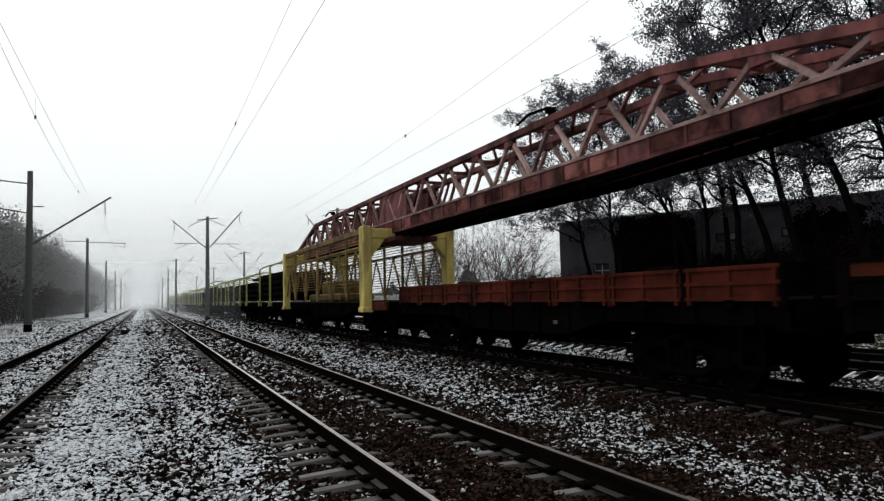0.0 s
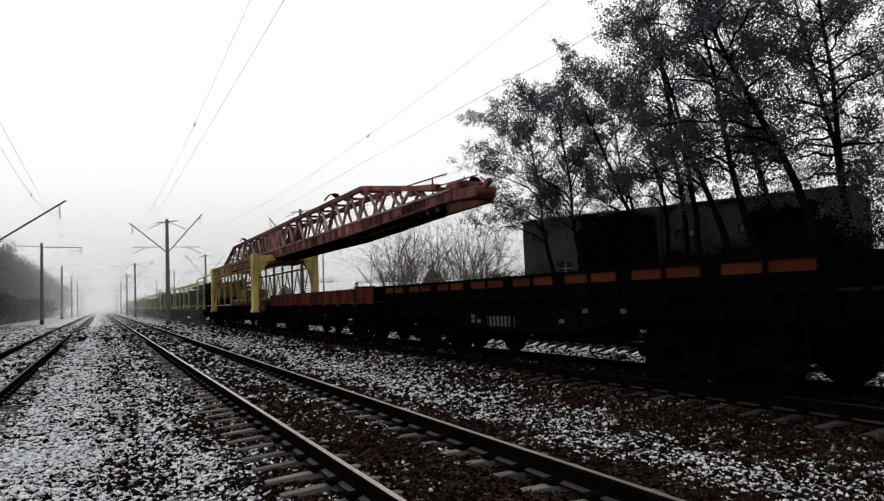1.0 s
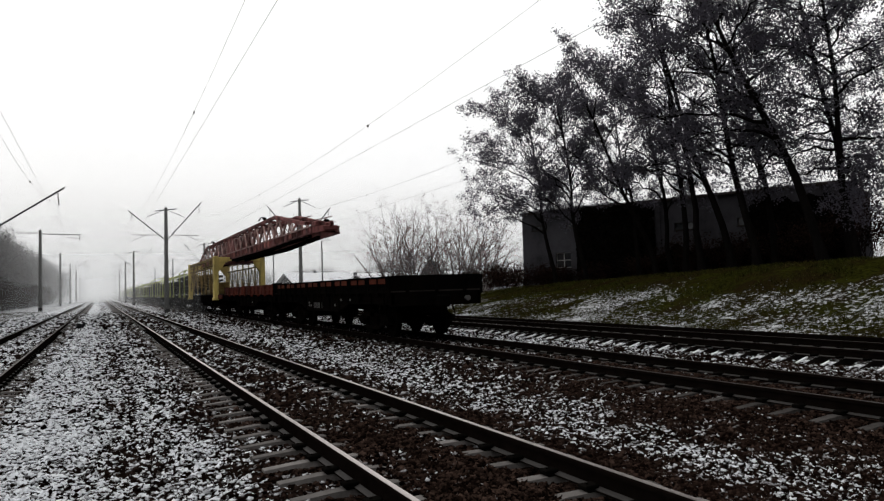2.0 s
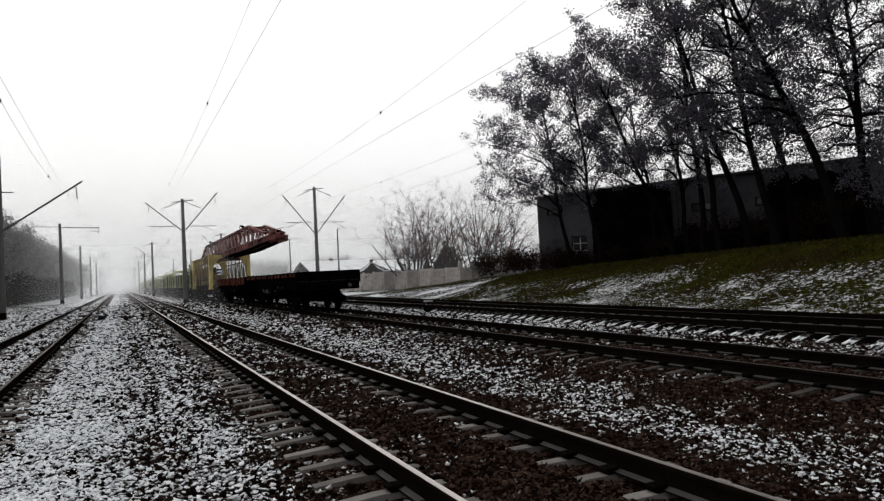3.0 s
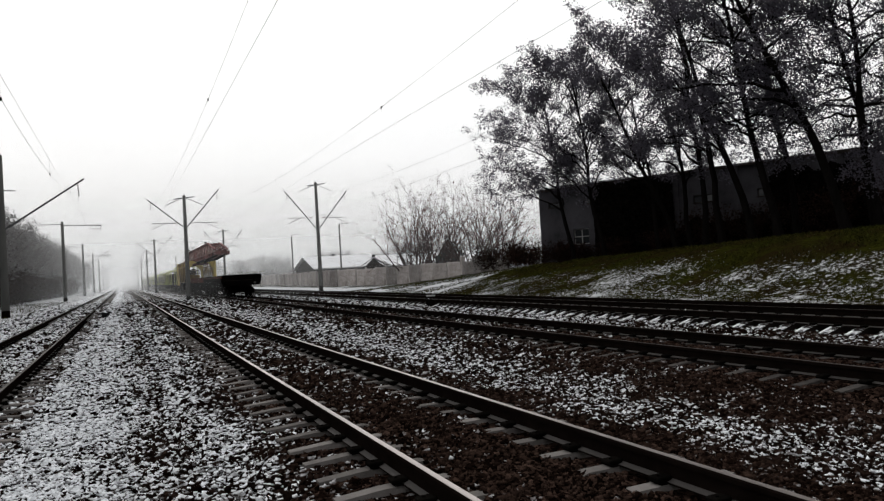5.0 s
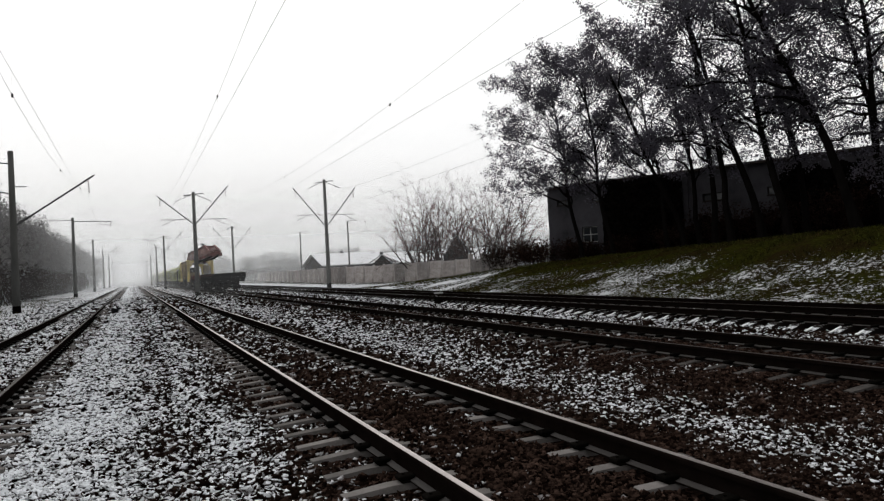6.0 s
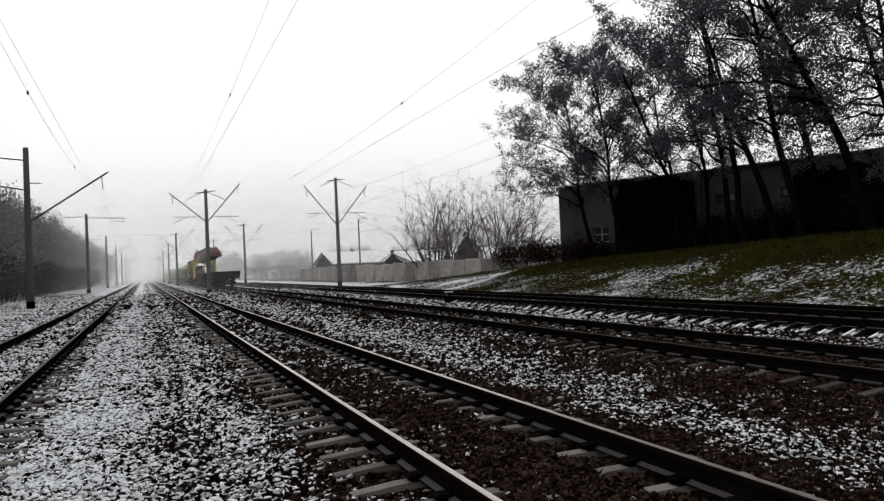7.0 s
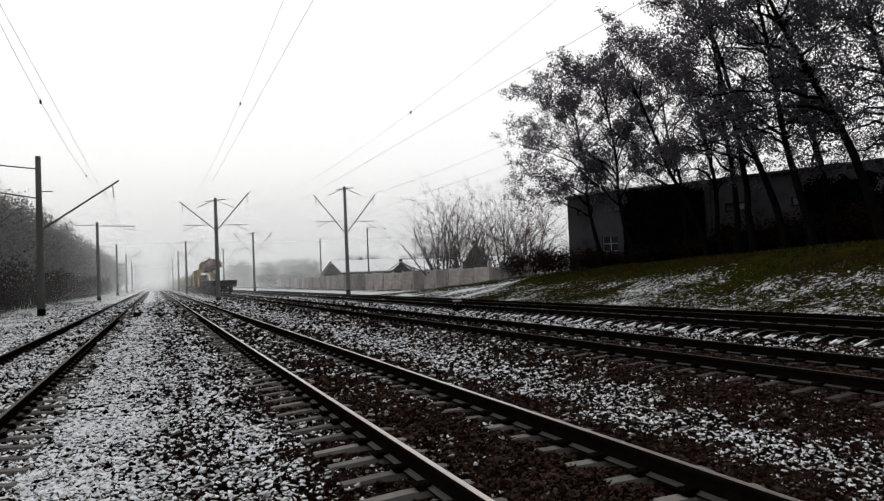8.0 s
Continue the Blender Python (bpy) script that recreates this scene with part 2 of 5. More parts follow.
def let_through(m, colour, share):
    """Thin leaves and twigs let some of the sky's light through."""
    n, l = m.node_tree.nodes, m.node_tree.links
    out = next(k for k in n if k.type == "OUTPUT_MATERIAL")
    front = out.inputs["Surface"].links[0].from_socket
    through, mix = n.new("ShaderNodeBsdfTranslucent"), n.new("ShaderNodeMixShader")
    through.inputs["Color"].default_value = (*colour, 1)
    mix.inputs[0].default_value = share
    l.new(front, mix.inputs[1])
    l.new(through.outputs[0], mix.inputs[2])
    l.new(mix.outputs[0], out.inputs["Surface"])


let_through(LEAF, (0.13, 0.12, 0.15), 0.4)
# also evens out light and dark in the woods, as mist would
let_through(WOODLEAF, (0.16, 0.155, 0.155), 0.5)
BRUSH = material("dry_brush", (0.016, 0.009, 0.007), 0.9, 0, 0.3, 4, 40, 0.0, per_island=0.5, spec=0.0)
DARKGLASS = material("dark_glass", (0.02, 0.022, 0.025), 0.12, 0, 0.1, 3, 30, 0.0, spec=0.6)
WHITEPAINT = material("white_frame_paint", (0.33, 0.33, 0.32), 0.7, 0, 0.15, 4, 40, 0.1)
GRASSBLADE = material("grass_blades", (0.026, 0.028, 0.006), 0.9, 0, 0.3, 4, 40, 0.0, stain=(0.035, 0.022, 0.009), stain_amount=0.8, stain_scale=0.6, per_island=0.6, spec=0.0)
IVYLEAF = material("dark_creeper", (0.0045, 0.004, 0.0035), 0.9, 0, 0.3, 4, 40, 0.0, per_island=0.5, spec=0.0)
CLIP = material("clip_steel", (0.0045, 0.004, 0.0035), 0.9, 0.0, 0.3, 6, 60, 0.2, per_object=0.3, spec=0.0)
# paler than the rail: the sky's reflection on its foot put into the colour
FOOT = material("sky_lit_rail_foot", (0.040, 0.036, 0.034), 0.8, 0.0, 0.3, 4, 60, 0.2, stretch=(1, 0.3, 1), spec=0.2)
STRIP = material("board_strip_red", (0.095, 0.021, 0.010), 0.85, 0.0, 0.4, 1.2, 40, 0.3, stain=(0.03, 0.012, 0.008), stain_amount=0.9, per_object=0.4, spec=0.05)
FEATHER = material("black_feathers", (0.006, 0.006, 0.007), 0.8, 0, 0.3, 30, 90, 0.2, spec=0.05)


# ---- building helpers ----
class Shape:
    """Vertices and faces, gathered piece by piece."""

    def __init__(self):
        self.v, self.f = [], []

    def add(self, verts, faces):
        k = len(self.v)
        self.v += [tuple(p) for p in verts]
        self.f += [tuple(k + i for i in q) for q in faces]
        return self

    def box(self, x0, x1, y0, y1, z0, z1, c=0.0):
        """A box, with its upright and lying edges chamfered by c."""
        if c <= 0:
            v = [(x, y, z) for x in (x0, x1) for y in (y0, y1) for z in (z0, z1)]
            return self.add(v, [(0, 1, 3, 2), (4, 6, 7, 5), (0, 4, 5, 1), (2, 3, 7, 6), (0, 2, 6, 4), (1, 5, 7, 3)])
        v = []
        for z, d in ((z0, c), (z0 + c, 0), (z1 - c, 0), (z1, c)):
            a0, a1, b0, b1 = x0 + d, x1 - d, y0 + d, y1 - d
            v += [(a0 + c, b0, z), (a1 - c, b0, z), (a1, b0 + c, z), (a1, b1 - c, z), (a1 - c, b1, z), (a0 + c, b1, z), (a0, b1 - c, z), (a0, b0 + c, z)]
        f = [tuple(range(7, -1, -1)), tuple(range(24, 32))]
        for r in range(3):
            f += [(r * 8 + i, r * 8 + (i + 1) % 8, r * 8 + 8 + (i + 1) % 8, r * 8 + 8 + i) for i in range(8)]
        return self.add(v, f)

    def beam(self, a, b, w, h):
        """A bar from a to b, w wide and h deep."""
        a, b = Vector(a), Vector(b)
        d = (b - a).normalized()
        s = d.cross(Vector((0, 0, 1)))
        s = s.normalized() if s.length > 0.01 else Vector((1, 0, 0))
        u = s.cross(d)
        s, u = s * w / 2, u * h / 2
        v = [p + q for p in (a, b) for q in (-s - u, s - u, s + u, -s + u)]
        return self.add(v, [(3, 2, 1, 0), (4, 5, 6, 7), (0, 1, 5, 4), (1, 2, 6, 5), (2, 3, 7, 6), (3, 0, 4, 7)])

    def tube(self, pts, radii, n=6):
        """A round, tapered rod along a line of points."""
        pts = [Vector(p) for p in pts]
        v, f = [], []
        for i, p in enumerate(pts):
            d = (pts[min(i + 1, len(pts) - 1)] - pts[max(i - 1, 0)]).normalized()
            s = d.cross(Vector((0.31, 0.22, 0.92)))
            s = s.normalized() if s.length > 0.05 else d.cross(Vector((1, 0, 0))).normalized()
            u = d.cross(s)
            r = radii[i] if isinstance(radii, (list, tuple)) else radii
            v += [p + s * (r * math.cos(6.28319 * k / n)) + u * (r * math.sin(6.28319 * k / n)) for k in range(n)]
        for i in range(len(pts) - 1):
            f += [(i * n + k, i * n + (k + 1) % n, i * n + n + (k + 1) % n, i * n + n + k) for k in range(n)]
        f += [tuple(range(n - 1, -1, -1)), tuple(range((len(pts) - 1) * n, len(pts) * n))]
        return self.add(v, f)

    def disc(self, centre, axis, r, w, n=20):
        """A short cylinder of radius r and width w about an axis."""
        a = Vector(axis).normalized() * (w / 2)
        return self.tube([Vector(centre) - a, Vector(centre) + a], [r, r], n)

    def sweep(self, profile, y0, y1):
        """A closed outline in x, z drawn out along y."""
        n = len(profile)
        v = [(x, y, z) for y in (y0, y1) for x, z in profile]
        return self.add(v, [tuple(range(n)), tuple(range(2 * n - 1, n - 1, -1))] + [((i + 1) % n, i, n + i, n + (i + 1) % n) for i in range(n)])

    def mesh(self, name, mat, smooth=False):
        m = bpy.data.meshes.new(name)
        m.from_pydata(self.v, [], self.f)
        m.materials.append(mat)
        if smooth:
            m.polygons.foreach_set("use_smooth", [True] * len(m.polygons))
        m.update()
        return m


def part(name, shape, mat, parent, label="", at=None, smooth=False):
    data = shape if isinstance(shape, bpy.types.Mesh) else shape.mesh(name, mat, smooth)
    ob = new(name, data)
    ob.parent = parent
    if at is not None:
        ob.matrix_basis = at
    return tagged(ob, label)


def thing(name, label, category, group="", kind="", at=None):
    ob = new(name)
    ob.empty_display_size = 0.2
    if at is not None:
        ob.matrix_basis = at
    return tagged(ob, label, category, group, kind)


def lerp(x, table):
    return float(np.interp(x, [a for a, _ in table], [b for _, b in table]))


# ---- ground ----
CREST = [(-40, 2.4), (19, 2.05), (24, 1.88), (31, 1.62), (36, 1.46), (41, 1.25), (46, 0.95), (51, 0.72), (57, 0.35), (63, -0.1), (80, -0.25), (100, -0.3)]


def ground_z(x, y):
    beds = min(abs(x - c) for c in TRACKS)
    bed = BEDS[min(range(4), key=lambda i: abs(x - TRACKS[i]))]
    z = bed - 0.08 * min(1, max(0, (beds - 1.5) / 1.0))
    if beds < 0.55:
        z = max(z, -0.20)
    if x < -4.2:
        z = -0.30 + 0.25 * min(1, (-4.2 - x) / 1.5)
    if x > 15.6:
        top = lerp(y, CREST)
        k = min(1, max(0, (x - 17.0) / 10.0))
        k = k * k * (3 - 2 * k)
        z = -0.30 + (top + 0.30) * k
        z += 0.12 * k * noise.noise(Vector((x * 0.35, y * 0.35, 0)))
    return z + 0.02 * noise.noise(Vector((x * 1.3, y * 1.3, 3)))


TRACKS = (-2.50, 2.72, 8.61, 13.75)
BEDS = (-0.225, -0.23, -0.218, -0.31)


def sheet(name, xs, ys, mat, label):
    v = [(x, y, ground_z(x, y)) for y in ys for x in xs]
    n = len(xs)
    f = [(j * n + i, j * n + i + 1, j * n + n + i + 1, j * n + n + i) for j in range(len(ys) - 1) for i in range(n - 1)]
    m = bpy.data.meshes.new(name)
    m.from_pydata(v, [], f)
    m.materials.append(BALLAST)
    m.materials.append(GRASS)
    for p in m.polygons:
        p.material_index = 0 if -5.1 < p.center.x + 0.5 * noise.noise(Vector((0, p.center.y * 0.4, 0))) < 17.2 else 1
        p.use_smooth = True
    m.update()
    return tagged(new(name, m), label, "ground", kind="structure")


def spaced(*runs):
    out = []
    for a, b, s in runs:
        out += list(np.arange(a, b, s))
    return [float(o) for o in out] + [float(runs[-1][1])]


sheet("ground", spaced((-700, -40, 60), (-40, -6, 1.0), (-6, 18, 0.3), (18, 34, 0.5), (34, 60, 2), (60, 900, 70)),
      spaced((-30, 2, 1.5), (2, 60, 0.5), (60, 140, 2.0), (140, 400, 10), (400, 2000, 100)), BALLAST,
      "frozen railway ballast and grassy bank under patchy thin snow")
# ---- tracks ----
def rail_profile(c):
    half = [(0.066, -0.178), (0.066, -0.166), (0.012, -0.148), (0.009, -0.05), (0.036, -0.038), (0.036, -0.008), (0.028, 0.0)]
    return [(c + x, z) for x, z in half] + [(c - x, z) for x, z in reversed(half)]


def sleeper_mesh(mat, timber):
    s = Shape()
    if timber:
        prof = [(-1.38, -0.40), (1.38, -0.40), (1.38, -0.29), (0.97, -0.178), (-0.97, -0.178), (-1.38, -0.29)]
        s.sweep(prof, -0.11, 0.11)
    else:
        # concrete: deep rail seats, waisted middle
        s.add([(x, y * w, z) for x, t, w in ((-1.36, -0.205, 0.95), (-1.0, -0.178, 1), (-0.45, -0.178, 1), (-0.3, -0.215, 0.85), (0.3, -0.215, 0.85), (0.45, -0.178, 1), (1.0, -0.178, 1), (1.36, -0.205, 0.95))
               for y, z in ((-0.10, -0.36), (0.10, -0.36), (0.06, t), (-0.06, t))],
              [(0, 1, 2, 3), (31, 30, 29, 28)] + [(i * 4 + k, i * 4 + 4 + k, i * 4 + 4 + (k + 1) % 4, i * 4 + (k + 1) % 4) for i in range(7) for k in range(4)])
    return s.mesh("sleeper", mat)


def fastening_mesh():
    """Base plate, two clips and two bolts of one rail seat."""
    s = Shape()
    s.box(-0.13, 0.13, -0.065, 0.065, -0.177, -0.164)
    for k in (-1, 1):
        s.box(min(k * 0.018, k * 0.15), max(k * 0.018, k * 0.10), -0.055, 0.055, -0.165, -0.128, 0.008)
        s.tube([(k * 0.10, 0, -0.16), (k * 0.10, 0, -0.118)], [0.014, 0.012], 6)
        s.box(k * 0.115 - 0.012, k * 0.115 + 0.012, -0.014, 0.014, -0.162, -0.14)
    return s.mesh("fastening", CLIP)


def track(name, c, y0, y1, head, mat, timber, near, phase, label):
    t = thing(name, label, "railway track", "parallel railway tracks", "structure", pose(c, 0, 0))
    for k in (-0.795, 0.795):
        r = part("rail", Shape().sweep(rail_profile(k), y0, y1), RUST, t)
        for q in (-1, 1):
            v = [(k + q * x, y, z) for y in (y0, y1) for x, z in ((0.0645, -0.1635), (0.0180, -0.1475), (0.0150, -0.1465), (0.0140, -0.1480), (0.0170, -0.1500), (0.0645, -0.1665))]
            part("rail_foot", Shape().add(v, [(i, (i + 1) % 6, 6 + (i + 1) % 6, 6 + i) for i in range(6)]), FOOT, r, "rail foot coloured pale for the sky on it")
        part("rail_head", Shape().box(k - 0.024, k + 0.024, y0, y1, 0.001, 0.003), head, r, "worn running surface")
    sm, fm = sleeper_mesh(mat, timber), fastening_mesh()
    n = int((y1 - y0) / 0.543)
    rest, fast = Shape(), Shape()
    sv, sf = [tuple(v.co) for v in sm.vertices], [tuple(p.vertices) for p in sm.polygons]
    rng = random.Random(int(c * 100))
    caps = [Shape().beam((-1.36, 0.055 - 0.01 * i, -0.275), (-1.36 + w, 0.055 - 0.01 * i, -0.275 + w * 0.27), 0.03 + 0.012 * i, 0.025).mesh("snow_strip", SNOWROOF) for i, w in enumerate((0.26, 0.34, 0.20))]
    for i in range(n):
        y = y0 + phase + i * 0.543
        turn = rng.uniform(-0.6, 0.6)
        if near[0] < y < near[1]:
            at = pose(rng.uniform(-0.02, 0.02), y, rng.uniform(-0.006, 0.0), 0, 0, turn)
            o = part("sleeper", sm, mat, t, at=at)
            if timber and rng.random() < 0.72:
                part("snow_strip", caps[rng.randrange(3)], SNOWROOF, o, "strip of snow on the sleeper end")
            if y < near[0] + 34:
                for k in (-0.795, 0.795):
                    part("fastening", fm, CLIP, t, at=pose(k, y, 0))
        elif y < 170:
            rest.add([(x, yy + y, z) for x, yy, z in sv], sf)
    if rest.v:
        tagged(part("far_sleepers", rest, mat, t), kind="stuff")
    return t


track("track_1", -2.50, -14.2, 420, DULL, CONCRETE, False, (4, 70), 0.10, "electrified track with rusty rails on snow-dusted concrete sleepers")
track("track_2", 2.72, -14.2, 420, SHINE, CONCRETE, False, (1, 70), 0.27, "main track with polished rails on concrete sleepers in dark ballast")
track("track_3", 8.61, -14.2, 420, DULL, DARKCONCRETE, False, (1, 70), 0.05, "track under the work train with dark rails on concrete sleepers")
track("track_4", 13.75, -14.2, 420, DULL, TIMBER, True, (3, 70), 0.33, "siding with dark rails on tarred timber sleepers edged with snow")
# a rail added for a dark line along the siding's far edge
spare = thing("stored_rail", "rusty rail added for the dark line along the siding", "rail", kind="", at=pose(16.0, 0, -0.02))
part("rail", Shape().sweep(rail_profile(0), 2, 120), RUST, spare)


# ---- work train ----
SPEED, REAR = 13.0, -8.0
MOVERS = []
CX = 8.61


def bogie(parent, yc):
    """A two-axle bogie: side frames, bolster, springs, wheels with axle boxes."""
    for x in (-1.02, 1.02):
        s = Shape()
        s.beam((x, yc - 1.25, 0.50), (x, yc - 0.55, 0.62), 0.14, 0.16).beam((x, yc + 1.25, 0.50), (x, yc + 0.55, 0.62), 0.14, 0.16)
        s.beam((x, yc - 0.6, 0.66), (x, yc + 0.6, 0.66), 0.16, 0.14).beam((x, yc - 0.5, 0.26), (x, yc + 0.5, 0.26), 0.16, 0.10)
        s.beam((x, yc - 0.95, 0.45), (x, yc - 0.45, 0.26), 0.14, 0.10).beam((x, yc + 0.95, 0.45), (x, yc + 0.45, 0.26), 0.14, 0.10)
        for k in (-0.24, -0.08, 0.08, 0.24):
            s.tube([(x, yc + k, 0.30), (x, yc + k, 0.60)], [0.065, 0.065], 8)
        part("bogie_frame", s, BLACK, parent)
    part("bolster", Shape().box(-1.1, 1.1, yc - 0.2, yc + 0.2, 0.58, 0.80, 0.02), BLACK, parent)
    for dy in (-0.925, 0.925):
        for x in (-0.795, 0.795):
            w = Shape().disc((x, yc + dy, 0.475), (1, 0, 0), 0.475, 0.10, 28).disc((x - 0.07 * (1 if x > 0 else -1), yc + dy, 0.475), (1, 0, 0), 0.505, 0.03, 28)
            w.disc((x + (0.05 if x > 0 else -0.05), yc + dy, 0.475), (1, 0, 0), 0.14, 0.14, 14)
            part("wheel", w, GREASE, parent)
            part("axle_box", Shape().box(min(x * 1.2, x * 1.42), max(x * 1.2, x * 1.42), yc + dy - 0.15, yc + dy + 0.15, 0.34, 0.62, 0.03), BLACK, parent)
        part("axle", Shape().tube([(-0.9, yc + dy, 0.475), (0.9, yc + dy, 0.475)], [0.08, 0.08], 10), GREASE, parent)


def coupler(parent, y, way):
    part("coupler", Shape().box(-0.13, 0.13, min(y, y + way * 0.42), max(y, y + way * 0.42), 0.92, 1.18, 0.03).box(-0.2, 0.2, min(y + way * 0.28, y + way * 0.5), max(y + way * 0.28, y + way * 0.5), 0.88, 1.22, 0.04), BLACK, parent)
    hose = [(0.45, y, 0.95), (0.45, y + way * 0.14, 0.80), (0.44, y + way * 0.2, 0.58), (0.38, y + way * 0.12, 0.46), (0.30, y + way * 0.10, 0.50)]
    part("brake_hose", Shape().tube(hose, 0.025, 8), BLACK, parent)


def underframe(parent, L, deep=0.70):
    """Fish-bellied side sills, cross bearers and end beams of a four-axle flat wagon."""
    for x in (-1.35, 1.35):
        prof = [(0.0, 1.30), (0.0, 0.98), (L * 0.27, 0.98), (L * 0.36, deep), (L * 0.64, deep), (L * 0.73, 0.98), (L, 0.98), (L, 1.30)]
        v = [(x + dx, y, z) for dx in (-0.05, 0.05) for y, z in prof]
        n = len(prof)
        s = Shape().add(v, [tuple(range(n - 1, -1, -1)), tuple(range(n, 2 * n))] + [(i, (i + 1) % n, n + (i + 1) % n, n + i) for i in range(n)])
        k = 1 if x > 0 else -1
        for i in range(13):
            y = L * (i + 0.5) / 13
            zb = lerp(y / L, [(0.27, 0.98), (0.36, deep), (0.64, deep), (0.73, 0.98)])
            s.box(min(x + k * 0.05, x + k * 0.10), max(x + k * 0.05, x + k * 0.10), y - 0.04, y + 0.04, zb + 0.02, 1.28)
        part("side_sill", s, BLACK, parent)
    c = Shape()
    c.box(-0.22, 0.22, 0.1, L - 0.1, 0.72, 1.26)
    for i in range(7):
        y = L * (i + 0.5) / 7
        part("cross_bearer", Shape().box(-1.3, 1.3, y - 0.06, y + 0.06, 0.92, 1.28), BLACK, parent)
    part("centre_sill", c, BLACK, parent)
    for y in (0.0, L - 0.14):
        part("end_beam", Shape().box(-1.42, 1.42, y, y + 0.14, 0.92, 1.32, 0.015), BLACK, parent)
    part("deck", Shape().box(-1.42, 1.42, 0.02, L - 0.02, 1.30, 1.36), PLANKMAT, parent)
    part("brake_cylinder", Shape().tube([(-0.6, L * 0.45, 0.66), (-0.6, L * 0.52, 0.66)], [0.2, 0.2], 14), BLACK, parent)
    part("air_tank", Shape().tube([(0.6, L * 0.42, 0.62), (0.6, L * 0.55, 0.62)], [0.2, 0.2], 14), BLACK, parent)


def drop_side_wagon(offset, L, clutter):
    w = thing("flat_wagon", "low flat wagon with faded red drop sides and sooty underframe", "railway wagon", "wagons of the work train", at=pose(CX, REAR + offset, 0))
    underframe(w, L)
    bogie(w, 2.35)
    bogie(w, L - 2.35)
    coupler(w, 0, -1)
    coupler(w, L, 1)
    n = 8
    for x in (-1.45, 1.45):
        k = 1 if x > 0 else -1
        for i in range(n):
            a, b = L * i / n + 0.05, L * (i + 1) / n - 0.05
            s = Shape().box(x - 0.02, x + 0.02, a, b, 1.30, 1.77, 0.006)
            o = x + k * 0.02
            for z in (1.33, 1.54, 1.74):
                s.box(min(o - k * 0.01, o + k * 0.03), max(o - k * 0.01, o + k * 0.03), a, b, z - 0.025, z + 0.025)
            for y in (a + 0.08, (a + b) / 2, b - 0.08):
                s.box(min(o - k * 0.01, o + k * 0.035), max(o - k * 0.01, o + k * 0.035), y - 0.03, y + 0.03, 1.24, 1.76)
            # one wagon's boards are red all over, the other's near-black with red strips
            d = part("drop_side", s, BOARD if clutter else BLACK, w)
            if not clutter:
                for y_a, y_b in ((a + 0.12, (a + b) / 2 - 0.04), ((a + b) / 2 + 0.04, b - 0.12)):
                    part("red_panel", Shape().box(min(o, o + k * 0.006), max(o, o + k * 0.006), y_a, y_b, 1.567, 1.713), STRIP, d, "red strip on the near-black drop side")
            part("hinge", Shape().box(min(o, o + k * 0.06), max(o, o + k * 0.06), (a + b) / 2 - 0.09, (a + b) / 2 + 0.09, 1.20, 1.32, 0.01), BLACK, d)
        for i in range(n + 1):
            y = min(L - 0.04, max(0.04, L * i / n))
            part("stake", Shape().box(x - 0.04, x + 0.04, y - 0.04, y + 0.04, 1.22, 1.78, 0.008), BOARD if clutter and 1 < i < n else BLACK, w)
    for y in (0.03, L - 0.07):
        s = Shape().box(-1.42, 1.42, y, y + 0.05, 1.32, 1.79, 0.008)
        for x in (-0.9, 0, 0.9):
            s.box(x - 0.05, x + 0.05, y - 0.03, y + 0.08, 1.28, 1.78)
        part("end_board", s, BLACK, w)
    # faded stencilled number and marks on the sill, as plain bars
    x = -1.405
    for i in range(0 if clutter else 8):
        y = L * 0.575 - i * 0.15
        if L * 0.36 < y < L * 0.64:
            part("stencil_bar", Shape().box(x - 0.008, x, y - 0.035, y + 0.035, 0.79, 0.99), PALE, w)
    for y, z in ((L * 0.38, 0.92),) if clutter else ((L * 0.62, 0.98), (L * 0.62, 0.88), (L * 0.60, 0.88), (L * 0.38, 0.92), (L * 0.33, 1.1), (L * 0.26, 1.1)):
        part("stencil_mark", Shape().box(x - 0.008, x, y - 0.07, y + 0.07, z - 0.035, z + 0.035), PALE, w)
    part("step", Shape().box(-1.5, -1.2, 0.35, 0.75, 0.42, 0.46).beam((-1.46, 0.37, 0.44), (-1.46, 0.37, 1.0), 0.03, 0.03).beam((-1.46, 0.73, 0.44), (-1.46, 0.73, 1.0), 0.03, 0.03), BLACK, w)
    part("tail_lamp", Shape().disc((0.95, -0.05, 1.10), (0, 1, 0), 0.08, 0.10, 12), PALE, w, "pale round tail disc")
    if clutter:
        rng = random.Random(5)
        for i in range(14):
            y, xx = rng.uniform(0.3, L - 0.3), rng.uniform(-1.1, 1.1)
            h = rng.uniform(0.30, 0.50)
            part("loose_fitting", Shape().box(xx - 0.2, xx + 0.2, y - rng.uniform(0.15, 0.5), y + 0.3, 1.36, 1.36 + h, 0.03), BLACK, w)
    MOVERS.append((w, offset))
    return w


drop_side_wagon(0.0, 13.5, False)
drop_side_wagon(14.2, 13.9, True)


